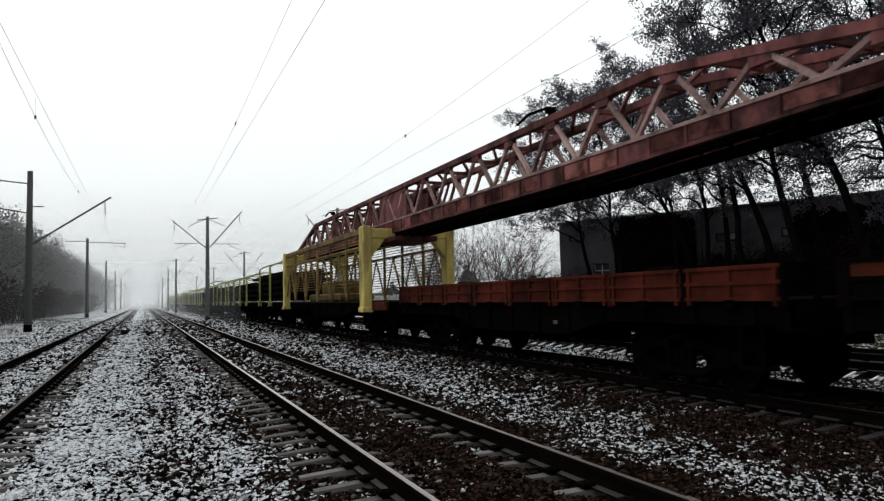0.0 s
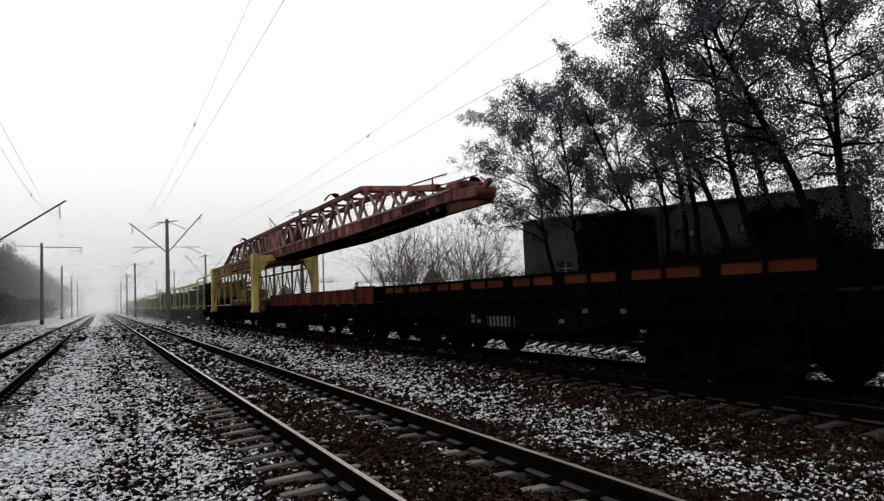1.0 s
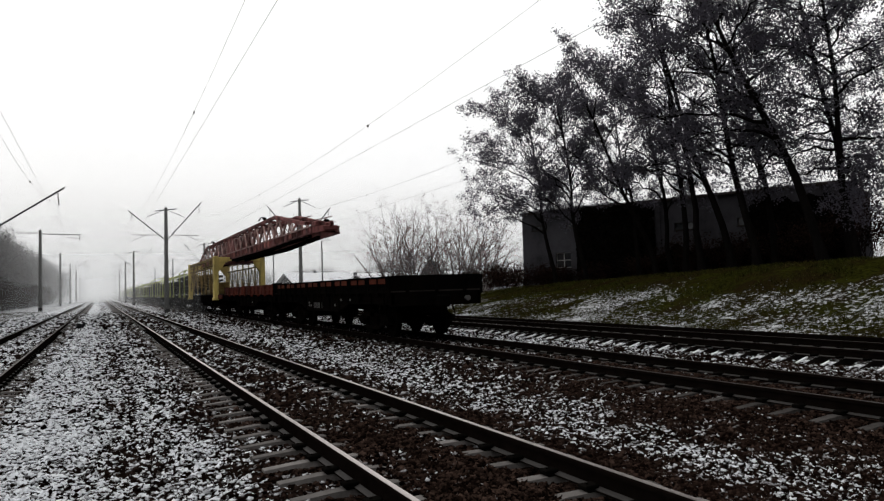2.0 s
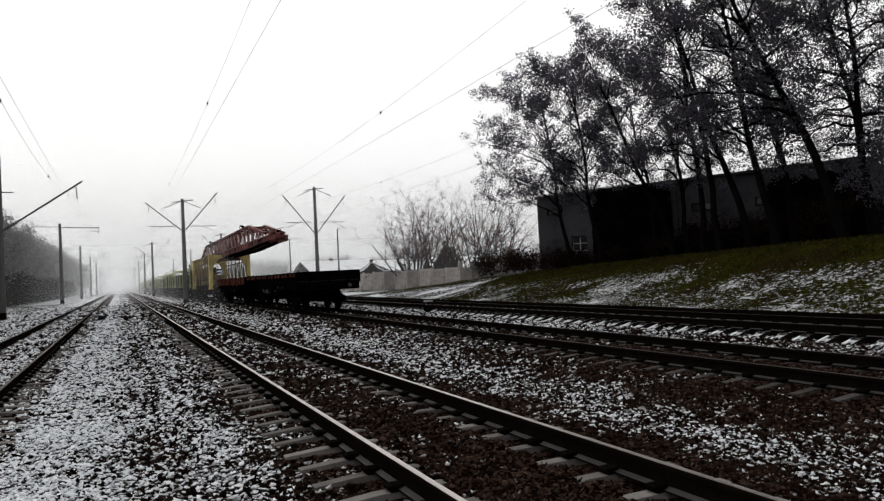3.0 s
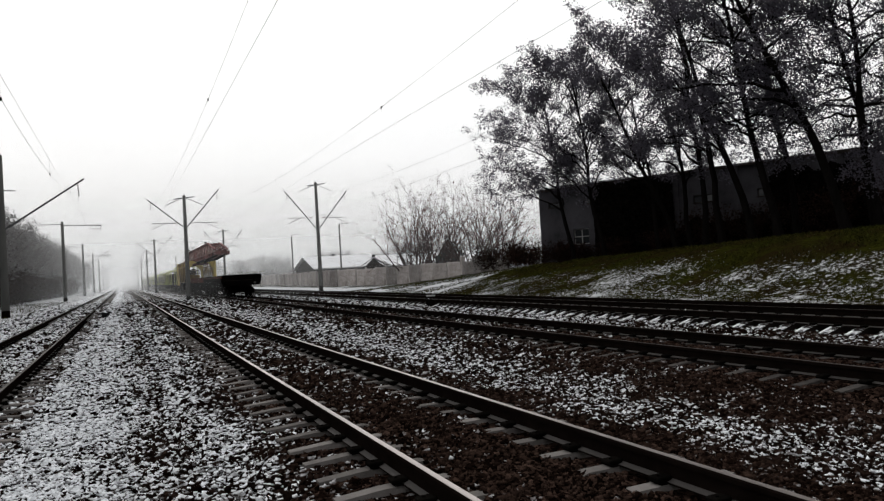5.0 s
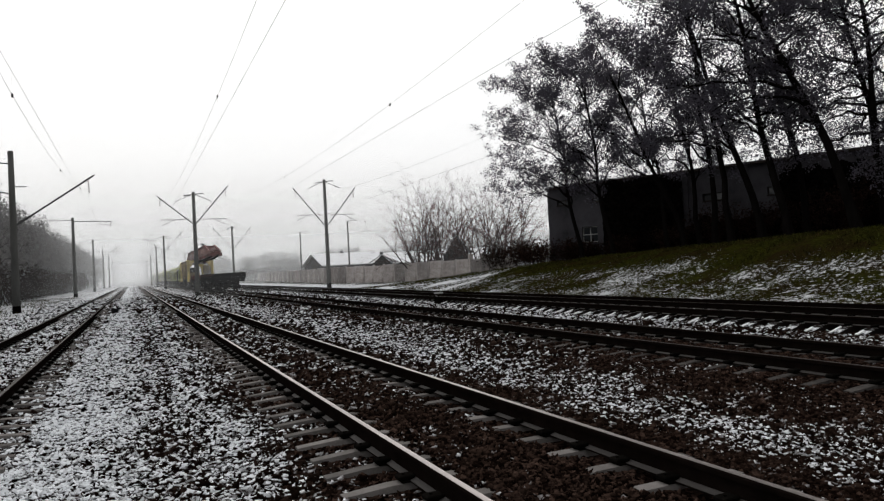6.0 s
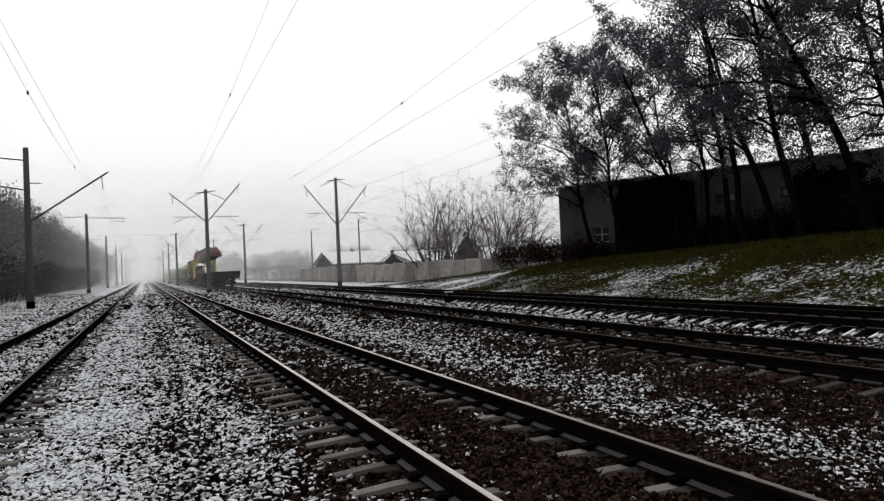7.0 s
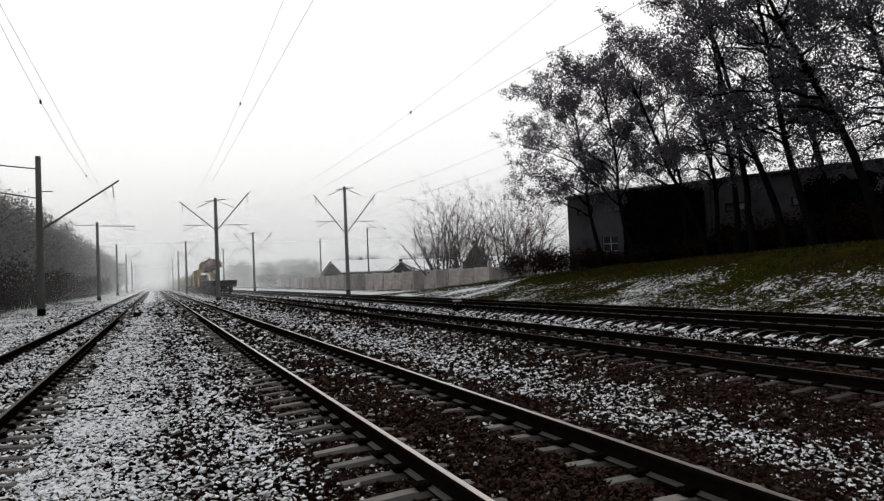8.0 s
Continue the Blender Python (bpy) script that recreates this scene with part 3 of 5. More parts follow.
def crane(offset):
    """Track-laying crane: yellow portals on a flat wagon carry a long red lattice jib over the wagons behind."""
    L = 16.6
    c = thing("track_laying_crane", "yellow railway track-laying crane with long rust-red lattice jib", "railway crane", at=pose(CX, REAR + offset, 0))
    P = lambda y: y - offset
    underframe(c, L, 0.75)
    bogie(c, 2.6)
    bogie(c, L - 2.6)
    coupler(c, 0, -1)
    coupler(c, L, 1)
    red = Shape().box(-1.5, -1.3, 0.1, 1.6, 1.05, 1.32, 0.02)
    part("buffer_plate", red, BOARD, c, "bright red end plate")
    yr, yf = P(31.3), P(45.8)
    for y, wide in ((yr, 0.52), (yf, 0.42)):
        for x in (-1.55, 1.55):
            k = 1 if x > 0 else -1
            s = Shape().box(x - 0.16, x + 0.16, y - wide / 2, y + wide / 2, 1.05, 3.95, 0.03)
            s.box(x - 0.20, x + 0.20, y - wide / 2 - 0.05, y + wide / 2 + 0.05, 0.98, 1.15, 0.02)
            p = part("portal_post", s, YELLOW, c, "yellow box-section post")
            part("post_stub", Shape().beam((x, y, 1.0), (x, y, 0.55), 0.2, 0.22), BLACK, p, "black lower end of the post")
            g = Shape()
            g.beam((x - k * 0.02, y, 2.85), (x - k * 0.55, y, 3.55), 0.36, 0.22).beam((x - k * 0.3, y, 3.2), (x - k * 0.3, y, 3.7), 0.34, 0.4)
            part("knee_bracket", g, YELLOW, p)
        part("portal_beam", Shape().box(-1.7, 1.7, y - 0.24, y + 0.24, 3.52, 3.86, 0.03), YELLOW, c)
    for x in (-1.55, 1.55):
        part("top_rail", Shape().box(x - 0.08, x + 0.08, yr + 0.25, yf - 0.2, 3.70, 3.90, 0.02), CAGE, c)
        part("mid_rail", Shape().box(x - 0.06, x + 0.06, yr + 0.25, yf - 0.2, 3.20, 3.28, 0.015), CAGE, c)
        n = 6
        for i in range(1, n):
            y = yr + (yf - yr) * i / n
            part("cage_post", Shape().box(x - 0.05, x + 0.05, y - 0.055, y + 0.055, 1.36, 3.72, 0.012), CAGE, c)
        for i in range(n):
            a, b = yr + (yf - yr) * i / n, yr + (yf - yr) * (i + 1) / n
            part("cage_brace", Shape().beam((x, a + 0.1, 1.5), (x, (a + b) / 2, 3.2), 0.06, 0.06).beam((x, (a + b) / 2, 3.2), (x, b - 0.1, 1.5), 0.05, 0.05), CAGE, c)
        for z in np.arange(1.9, 3.70, 0.115):
            part("cage_slat", Shape().box(x - 0.02, x + 0.02, yr + 0.27, yf - 0.22, z - 0.013, z + 0.013), CAGE, c)
    # machinery inside the cage
    m = Shape().box(-0.8, 0.8, yr + 6.5, yr + 12.5, 1.36, 1.72, 0.08).box(-0.6, 0.6, yr + 8.0, yr + 10.5, 1.7, 2.3, 0.08)
    part("winch_house", m, CAGE, c, "dirty yellow winch housing")
    part("jib_saddle", Shape().box(-0.8, 0.8, yr - 0.9, yr + 1.4, 3.38, 3.56, 0.03), JIBRED, c)

    # jib: two side trusses on deep bottom girders
    jt, jf, half = P(10.75), P(47.4), 0.55
    def low(y):
        return lerp(y, [(jt, 3.88), (P(19.0), 3.76), (jf, 3.74)])

    def plate(x0, x1, z_low, z_high):
        ys = [jt, P(15.0), P(19.0), jf]
        prof = [(y, z_low(y)) for y in ys] + [(y, z_high(y)) for y in reversed(ys)]
        n = len(prof)
        v = [(x, y, z) for x in (x0, x1) for y, z in prof]
        return Shape().add(v, [tuple(range(n - 1, -1, -1)), tuple(range(n, 2 * n))] + [(i, (i + 1) % n, n + (i + 1) % n, n + i) for i in range(n)])

    jib = part("jib", Shape().box(-half + 0.1, half - 0.1, P(14.0), jf - 0.2, 3.88, 3.92), JIBRED, c, "rust-red lattice jib")
    # near-black beams added under the red web, where the jib's underside reads dark
    for x in (-half + 0.12, half - 0.12):
        part("runway_beam", Shape().box(x - 0.10, x + 0.10, P(19.5), jf - 0.3, 3.56, 3.74, 0.02), BLACK, jib, "near-black runway beam with rollers")
        part("runway_beam_end", Shape().beam((x, P(13.2), 3.84), (x, P(19.6), 3.65), 0.20, 0.16), BLACK, jib)
    for i in range(17):
        y0 = P(30.2) + i * 0.93
        part("inner_plate", Shape().box(half - 0.16, half - 0.13, y0, y0 + 0.78, 4.18, min(5.05, 5.2 - max(0, y0 - P(43.0)) * 0.24) - 0.1 * (i % 3)), JIBRED, jib)
    for x in (-half, half):
        k = 1 if x > 0 else -1
        part("girder_web", plate(x - 0.06, x + 0.06, low, lambda y: 4.12), JIBRED, jib)
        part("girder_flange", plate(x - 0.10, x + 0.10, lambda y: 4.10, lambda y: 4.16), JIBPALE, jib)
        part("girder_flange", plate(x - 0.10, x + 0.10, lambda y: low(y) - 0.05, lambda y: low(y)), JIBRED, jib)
        for y in np.arange(jt + 0.5, jf, 0.9):
            if y + 0.9 < jf and (int(y * 10) * 7) % 10 < 7:
                part("web_panel", Shape().box(min(x + k * 0.062, x + k * 0.072), max(x + k * 0.062, x + k * 0.072), y + 0.05, y + 0.85, low(y) + 0.03, 4.08), JIBPANEL, jib)
            part("girder_stiffener", Shape().box(min(x, x + k * 0.095), max(x, x + k * 0.095), y - 0.025, y + 0.025, low(y), 4.10), JIBRED, jib)

    def top(y):
        return lerp(y, [(jt, 4.22), (P(13.0), 4.5), (P(17.4), 5.2), (P(43.0), 5.2), (jf, 4.15)])
    nodes = [P(12.4) + i * 1.85 for i in range(19)]
    for x in (-half, half):
        for a, b in ((P(11.6), P(13.0)), (P(13.0), P(17.4)), (P(17.4), P(43.0)), (P(43.0), jf)):
            part("top_chord", Shape().beam((x, a, top(a)), (x, b, top(b)), 0.17, 0.15), JIBRED, jib)
        for i, y in enumerate(nodes[:-1]):
            m_ = (y + nodes[i + 1]) / 2
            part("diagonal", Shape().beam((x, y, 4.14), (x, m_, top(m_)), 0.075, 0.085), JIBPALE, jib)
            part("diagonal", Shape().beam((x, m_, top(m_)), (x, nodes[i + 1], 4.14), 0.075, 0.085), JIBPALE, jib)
            part("gusset", Shape().box(x - 0.06, x + 0.06, m_ - 0.2, m_ + 0.2, top(m_) - 0.22, top(m_) - 0.04), JIBRED, jib)
            if y > P(28.5):
                part("diagonal", Shape().beam((x * 0.93, y + 0.46, 4.14), (x * 0.93, m_ + 0.46, top(m_ + 0.46)), 0.06, 0.07), JIBRED, jib)
                part("diagonal", Shape().beam((x * 0.93, y + 0.46, 4.14), (x * 0.93, y - 0.46, top(y - 0.46)), 0.06, 0.07), JIBRED, jib)
        # plated bays over the portals
        for y0, y1 in ((P(29.8), P(32.6)),):
            part("side_plate", Shape().box(x - 0.03, x + 0.03, y0, y1, 4.15, 5.1), JIBRED, jib)
    for y in nodes:
        part("cross_bar", Shape().beam((-half, y, top(y) - 0.02), (half, y, top(y) - 0.02), 0.09, 0.09), JIBRED, jib)
        e_ = min(y + 1.85, jf)
        part("cross_brace", Shape().beam((-half, y, top(y)), (half, e_, top(e_)), 0.07, 0.07), JIBRED, jib)
    head = Shape().box(-0.32, 0.32, jt - 0.75, jt + 0.5, 3.92, 4.12, 0.04).box(-half, half, jt - 0.1, jt + 0.15, 3.88, 4.14, 0.03)
    head.beam((-half, jt, 3.97), (-0.25, jt - 0.7, 4.0), 0.08, 0.26).beam((half, jt, 3.97), (0.25, jt - 0.7, 4.0), 0.08, 0.26)
    head.beam((0.0, jt - 0.6, 4.05), (0.0, jt - 0.95, 4.24), 0.12, 0.10)
    part("jib_head", head, JIBRED, c)
    part("head_pulley", Shape().disc((0.0, jt - 0.15, 4.27), (1, 0, 0), 0.17, 0.16, 18), BLACK, c)
    for x in (-half + 0.1, half - 0.1):
        guard = Shape().beam((x, jt + 0.5, 4.62), (x, P(14.9), 4.75), 0.035, 0.035)
        guard.beam((x, jt + 1.4, 4.12), (x, jt + 1.4, 4.66), 0.035, 0.035)
        part("stay_rod", guard, JIBRED, c)
    part("winch_box", Shape().box(-0.4, 0.4, jt + 0.1, jt + 0.75, 4.14, 4.40, 0.06).beam((0, jt + 0.2, 4.3), (0, jt - 0.55, 4.12), 0.3, 0.22), JIBRED, c)
    # rollers hang below the jib
    for i in range(30):
        y = jt + 0.9 + i * 0.62
        part("roller", Shape().disc((-half + 0.12, y, min(low(y) - 0.10, 3.56 if y > P(19.5) else 9)), (1, 0, 0), 0.075, 0.14, 10), BLACK, jib)
    # floodlights and mast on the top chord
    for y in (P(21.0), P(40.2)):
        f = Shape().beam((-0.4, y, 5.2), (-0.4, y, 5.45), 0.08, 0.08).box(-0.5, -0.3, y - 0.1, y + 0.1, 5.42, 5.54, 0.02)
        f.beam((-0.4, y, 5.55), (-0.4, y + 0.9, 5.62), 0.05, 0.05).beam((-0.4, y + 0.9, 5.62), (-0.4, y + 1.5, 5.5), 0.05, 0.05)
        part("floodlight", f, BLACK, c, "dark floodlight on a bent arm")
    MOVERS.append((c, offset))
    return c


crane(29.2)


def panel_wagon(offset, tall, first):
    """A flat wagon with yellow stake frames that carries a stack of rail-and-sleeper track panels."""
    L = 14.0
    w = thing("track_panel_wagon", "flat wagon with lime-yellow stake frames stacked with dark track panels", "railway wagon", "wagons of the work train", at=pose(CX, REAR + offset, 0))
    underframe(w, L, 0.85)
    bogie(w, 2.35)
    bogie(w, L - 2.35)
    coupler(w, L, 1)
    for i in range(tall):
        z = 1.42 + i * 0.36
        for x in (-0.795, 0.795):
            part("panel_rail", Shape().sweep([(a, b + z + 0.36) for a, b in rail_profile(x)], 0.6 - 0.3 * (i % 2), L - 0.6 + 0.2 * (i % 3)), RUST, w)
        s = Shape()
        for j in range(24):
            y = 0.8 + j * 0.54
            s.box(-1.36, 1.36, y - 0.12, y + 0.12, z, z + 0.17)
        tagged(part("panel_sleepers", s, TIMBER, w), kind="stuff")
    top = 1.5 + tall * 0.36
    for i in range(4):
        y = 0.9 + i * (L - 1.8) / 3
        if first and i in (0, 3):
            continue
        for x in (-1.48, 1.48):
            part("stake_post", Shape().box(x - 0.05, x + 0.05, y - 0.07, y + 0.07, 1.15, top + 0.25, 0.015), LIME, w)
            part("post_foot", Shape().box(x - 0.10, x + 0.10, y - 0.2, y + 0.2, 1.12, 1.38, 0.015), LIME, w)
        pts = [(x, y, top + 0.22 + 0.42 * (1 - (x / 1.48) ** 2)) for x in np.linspace(-1.48, 1.48, 9)]
        part("hoop", Shape().tube(pts, 0.045, 6), LIME, w)
    MOVERS.append((w, offset))
    return w


first_loaded = panel_wagon(46.6, 5, True)
second_loaded = panel_wagon(61.2, 4, False)
for k in range(2, 15):
    offset = 46.6 + 14.6 * k
    MOVERS.append((copy_thing(first_loaded if k % 4 == 3 else second_loaded, pose(CX, REAR + offset, 0)), offset))


# ---- loose ballast stones ----
def ballast_stones():
    """Broken stones lying on the bed, smaller and closer together where one walks."""
    rng = np.random.default_rng(4)
    octa = np.array([(1, 0, 0), (-1, 0, 0), (0, 1, 0), (0, -1, 0), (0, 0, 1), (0, 0, -1)], float)
    octaf = np.array([(0, 2, 4), (2, 1, 4), (1, 3, 4), (3, 0, 4), (2, 0, 5), (1, 2, 5), (3, 1, 5), (0, 3, 5)])
    verts, faces, k = [], [], 0
    for y0, y1, density, size in ((-5.0, 2.2, 420, 0.034), (2.2, 5, 1900, 0.029), (5, 10, 950, 0.033), (10, 20, 280, 0.046), (20, 40, 60, 0.068), (40, 78, 12, 0.11)):
        xa, xb = -5.5, 17.0
        n = int((xb - xa) * (y1 - y0) * density)
        x, y = rng.uniform(xa, xb, n), rng.uniform(y0, y1, n)
        keep = (x > -1.2 - 0.22 * y) & (x < 1.6 * y + 1.0) if y0 > 0 else (x < 7)
        for c, phase in zip(TRACKS, (0.10, 0.27, 0.05, 0.33)):
            off = np.abs(x - c)
            keep &= ~(np.abs(off - 0.795) < 0.10)
            at = (y + 14.2 - phase) / 0.543
            d = np.abs(at - np.round(at)) * 0.543
            keep &= ~((off < 1.40) & (off > 0.45) & (d < 0.115))
        x, y = x[keep], y[keep]
        n = len(x)
        z = np.array([ground_z(a, b) for a, b in zip(x, y)])
        s = size * rng.uniform(0.55, 1.35, n)
        ax = rng.normal(size=(n, 3, 3))
        q, _ = np.linalg.qr(ax)
        form = octa[None] * rng.uniform(0.6, 1.3, (n, 6, 1)) * rng.uniform(0.55, 1.2, (n, 1, 3)) + rng.normal(0, 0.16, (n, 6, 3))
        p = np.einsum("nij,nkj->nki", q, form) * s[:, None, None]
        p[:, :, 2] *= 0.8
        p += np.stack([x, y, z + s * 0.25], 1)[:, None, :]
        verts.append(p.reshape(-1, 3))
        faces.append((octaf[None] + (np.arange(n) * 6)[:, None, None] + k).reshape(-1, 3))
        k += n * 6
    v, f = np.concatenate(verts), np.concatenate(faces)
    m = bpy.data.meshes.new("ballast_stones")
    m.vertices.add(len(v))
    m.vertices.foreach_set("co", v.astype(np.float32).ravel())
    m.loops.add(f.size)
    m.loops.foreach_set("vertex_index", f.astype(np.int32).ravel())
    m.polygons.add(len(f))
    m.polygons.foreach_set("loop_start", np.arange(0, f.size, 3, dtype=np.int32))
    m.materials.append(STONE)
    m.update(calc_edges=True)
    return tagged(new("ballast_stones", m), "dark broken ballast stones dusted with snow", "gravel", kind="stuff")


# ---- masts and overhead line ----
def insulator(s, a, b):
    """A string of sheds between two points."""
    a, b = Vector(a), Vector(b)
    for i in range(4):
        p = a.lerp(b, (i + 0.5) / 4)
        s.disc(p, b - a, 0.06, 0.05, 10)
    s.beam(a, b, 0.03, 0.03)
    return s


def mast_pole(parent, h, r0=0.22, r1=0.14):
    part("pole", Shape().tube([(0, 0, -0.6), (0, 0, 1.2), (0, 0, h)], [r0, r0 * 0.96, r1], 14), POLE, parent, smooth=True)
    part("pole_foot", Shape().tube([(0, 0, -0.3), (0, 0, 0.32)], [r0 + 0.015, r0 + 0.01], 14), BLACK, parent, "tarred black foot")


def double_mast(x, y, z, h, reach, low, highs, reg):
    m = thing("catenary_mast", "grey concrete catenary mast with twin inclined bracket arms", "catenary mast", "masts along the line", at=pose(x, y, z))
    mast_pole(m, h)
    for k, high in zip((-1, 1), highs):
        a, b = Vector((k * 0.15, 0, low)), Vector((k * reach, 0, high))
        part("bracket_arm", Shape().tube([a, b, b + (b - a).normalized() * 0.35], 0.05, 8), STEEL, m)
        part("arm_tie", Shape().tube([(k * 0.12, 0, h - 0.25), (k * reach * 0.55, 0, h - 0.9)], 0.028, 6), STEEL, m)
        part("insulator", insulator(Shape(), b, b + Vector((k * 0.02, 0, -0.75))), GLASSY, m)
        part("registration_arm", Shape().tube([(k * reach * 0.35, 0, reg), (k * reach, 0, reg)], 0.03, 6), STEEL, m)
        part("steady_arm", Shape().tube([(k * reach * 0.62, 0, reg - 0.05), (k * reach * 0.98, 0, reg - 0.55)], 0.022, 6), STEEL, m)
        part("register_insulator", insulator(Shape(), (k * reach * 0.16, 0, reg + 0.02), (k * reach * 0.35, 0, reg)), GLASSY, m)
    part("crown_bar", Shape().beam((-0.95, 0, h - 0.35), (0.95, 0, h - 0.12), 0.06, 0.08), STEEL, m)
    return m


def single_mast(x, y, z, h, flat):
    m = thing("catenary_mast", "tall grey concrete catenary mast with one long bracket arm", "catenary mast", "masts along the line", at=pose(x, y, z))
    mast_pole(m, h, 0.22, 0.15)
    if flat:
        part("bracket_arm", Shape().tube([(0.1, 0, h - 0.45), (4.2, 0, h - 0.55)], 0.05, 8), STEEL, m)
        part("back_arm", Shape().tube([(-2.4, 0, h - 0.35), (-0.1, 0, h - 0.35)], 0.04, 8), STEEL, m)
        part("insulator", insulator(Shape(), (4.1, 0, h - 0.55), (4.1, 0, h - 1.2)), GLASSY, m)
        part("steady_arm", Shape().tube([(2.8, 0, h - 0.85), (4.2, 0, h - 1.0)], 0.025, 6), STEEL, m)
    else:
        part("bracket_arm", Shape().tube([(0.15, 0, 5.05), (4.0, 0, 7.75), (4.35, 0, 8.0)], 0.055, 8), STEEL, m)
        part("insulator", insulator(Shape(), (4.0, 0, 7.7), (4.05, 0, 6.9)), GLASSY, m)
        part("feeder_arm", Shape().tube([(-2.2, 0, h - 0.55), (-0.1, 0, h - 0.75)], 0.04, 8), STEEL, m)
        part("lower_feeder_arm", Shape().tube([(-2.2, 0, h - 2.15), (-0.1, 0, h - 2.5)], 0.04, 8), STEEL, m)
        part("short_arm", Shape().tube([(0.1, 0, h - 2.1), (0.75, 0, h - 2.1)], 0.03, 6), STEEL, m)
        part("feeder_insulator", insulator(Shape(), (-2.1, 0, h - 0.6), (-2.1, 0, h - 1.2)), GLASSY, m)
    return m


LEFT_ROW = [(-6.2, 47.5 + 46.8 * k, 0.05, 9.4, k % 2 == 1) for k in range(8)]
for x, y, z, h, flat in LEFT_ROW:
    single_mast(x, y, z, h, flat)
MID_ROW = [-5.0, 70.0, 139.0, 184.0, 240.0, 300.0, 360.0]
for y in MID_ROW[1:]:
    double_mast(5.62, y, -0.2, 9.8, 2.95, 6.8, (9.2, 10.1), 7.2)
RIGHT_ROW = [(18.3, 70.0, 10.9), (15.95, 124.0, 10.1), (15.9, 180.0, 10.1), (15.9, 240.0, 10.1)]
for x, y, h in RIGHT_ROW:
    double_mast(x, y, -0.1, h, 3.0, 6.2, (9.75, 9.75), 7.3)


def line_wire(name, label, points, sag, r, drop=None):
    """A wire hung from support to support; with drop, a level contact wire and its hangers below it."""
    w = thing(name, label, "overhead wire", "overhead line wires")
    pts = []
    for a, b in zip(points, points[1:]):
        a, b = Vector(a), Vector(b)
        for i in range(16):
            t = i / 16
            p = a.lerp(b, t)
            p.z -= 4 * sag * t * (1 - t)
            pts.append(p)
    pts.append(Vector(points[-1]))
    part("carrier_wire", Shape().tube(pts, r, 5), WIRE, w)
    if drop is not None:
        part("contact_wire", Shape().tube([(p.x, p.y, drop) for p in pts], r, 5), WIRE, w)
        for p in pts[2::4]:
            if p.y < 120:
                part("hanger", Shape().tube([p, (p.x, p.y, drop)], r * 0.45, 4), WIRE, w)
                part("hanger_clamp", Shape().box(p.x - 0.02, p.x + 0.02, p.y - 0.03, p.y + 0.03, p.z - 0.05, p.z + 0.03), BLACK, w)
    return w


for c, zz, ys in ((-2.3, 7.2, [0.7] + [r[1] for r in LEFT_ROW]), (2.72, 8.6, MID_ROW), (8.55, 8.6, MID_ROW), (15.3, 8.8, [-5, 70, 124, 180, 240])):
    line_wire("overhead_line", "thin carrier and contact wires over the track", [(c, y, zz) for y in ys], 1.5, 0.0048, 6.35)
for zz in (8.3, 6.9):
    line_wire("feeder_line", "thin feeder wire along the mast row", [(-8.3, y, zz) for y in [0.7] + [r[1] for r in LEFT_ROW]], 0.9, 0.0055)

# plain lamp poles by the yard
for x, y, z, h in ((27.8, 125, 0, 8.7), (30.8, 105, 0, 9.0)):
    lp = thing("lamp_pole", "thin grey lamp pole behind the concrete fence", "lamp pole", "yard lamp poles", at=pose(x, y, z))
    part("pole", Shape().tube([(0, 0, -0.4), (0, 0, h)], [0.14, 0.10], 10), POLE, lp)
    part("lamp_arm", Shape().tube([(0, 0, h - 0.1), (0.5, -0.4, h + 0.1), (1.0, -0.8, h + 0.05)], 0.035, 6).box(0.8, 1.2, -0.95, -0.7, h, h + 0.1), STEEL, lp)

# point indicator beside the siding
pi = thing("point_indicator", "small dark point lever with snowy white top", "point lever", at=pose(12.55, 29.0, -0.22))
part("lever_box", Shape().box(-0.15, 0.15, -0.2, 0.2, -0.05, 0.25, 0.02), BLACK, pi)
part("lever", Shape().beam((0, 0, 0.2), (0.05, 0, 0.42), 0.05, 0.05), BLACK, pi)
part("weight", Shape().box(-0.17, 0.2, -0.12, 0.12, 0.38, 0.45, 0.02), WHITEPAINT, pi, "white counterweight")

# black bird on the stones between the tracks
bird = thing("crow", "black crow standing on snowy ballast", "bird", at=pose(-0.83, 38.6, -0.20, 0, 0, 15))
bird.scale = (1.05, 1.05, 1.05)
part("body", Shape().tube([(-0.2, 0, 0.17), (-0.08, 0, 0.2), (0.06, 0, 0.24), (0.14, 0, 0.29), (0.18, 0, 0.31)], [0.02, 0.08, 0.10, 0.07, 0.04], 10), FEATHER, bird, smooth=True)
part("head", Shape().tube([(0.13, 0, 0.30), (0.19, 0, 0.34), (0.24, 0, 0.34)], [0.045, 0.06, 0.03], 8), FEATHER, bird, smooth=True)
part("beak", Shape().tube([(0.23, 0, 0.335), (0.31, 0, 0.32)], [0.02, 0.004], 6), FEATHER, bird)
for k in (-1, 1):
    part("wing", Shape().tube([(0.08, k * 0.07, 0.26), (-0.05, k * 0.2, 0.30), (-0.18, k * 0.26, 0.34)], [0.03, 0.045, 0.01], 6), FEATHER, bird)
    part("leg", Shape().tube([(0.0, k * 0.04, 0.17), (0.0, k * 0.04, 0.0)], 0.012, 5), FEATHER, bird)
part("tail", Shape().box(-0.34, -0.16, -0.05, 0.05, 0.15, 0.18), FEATHER, bird)


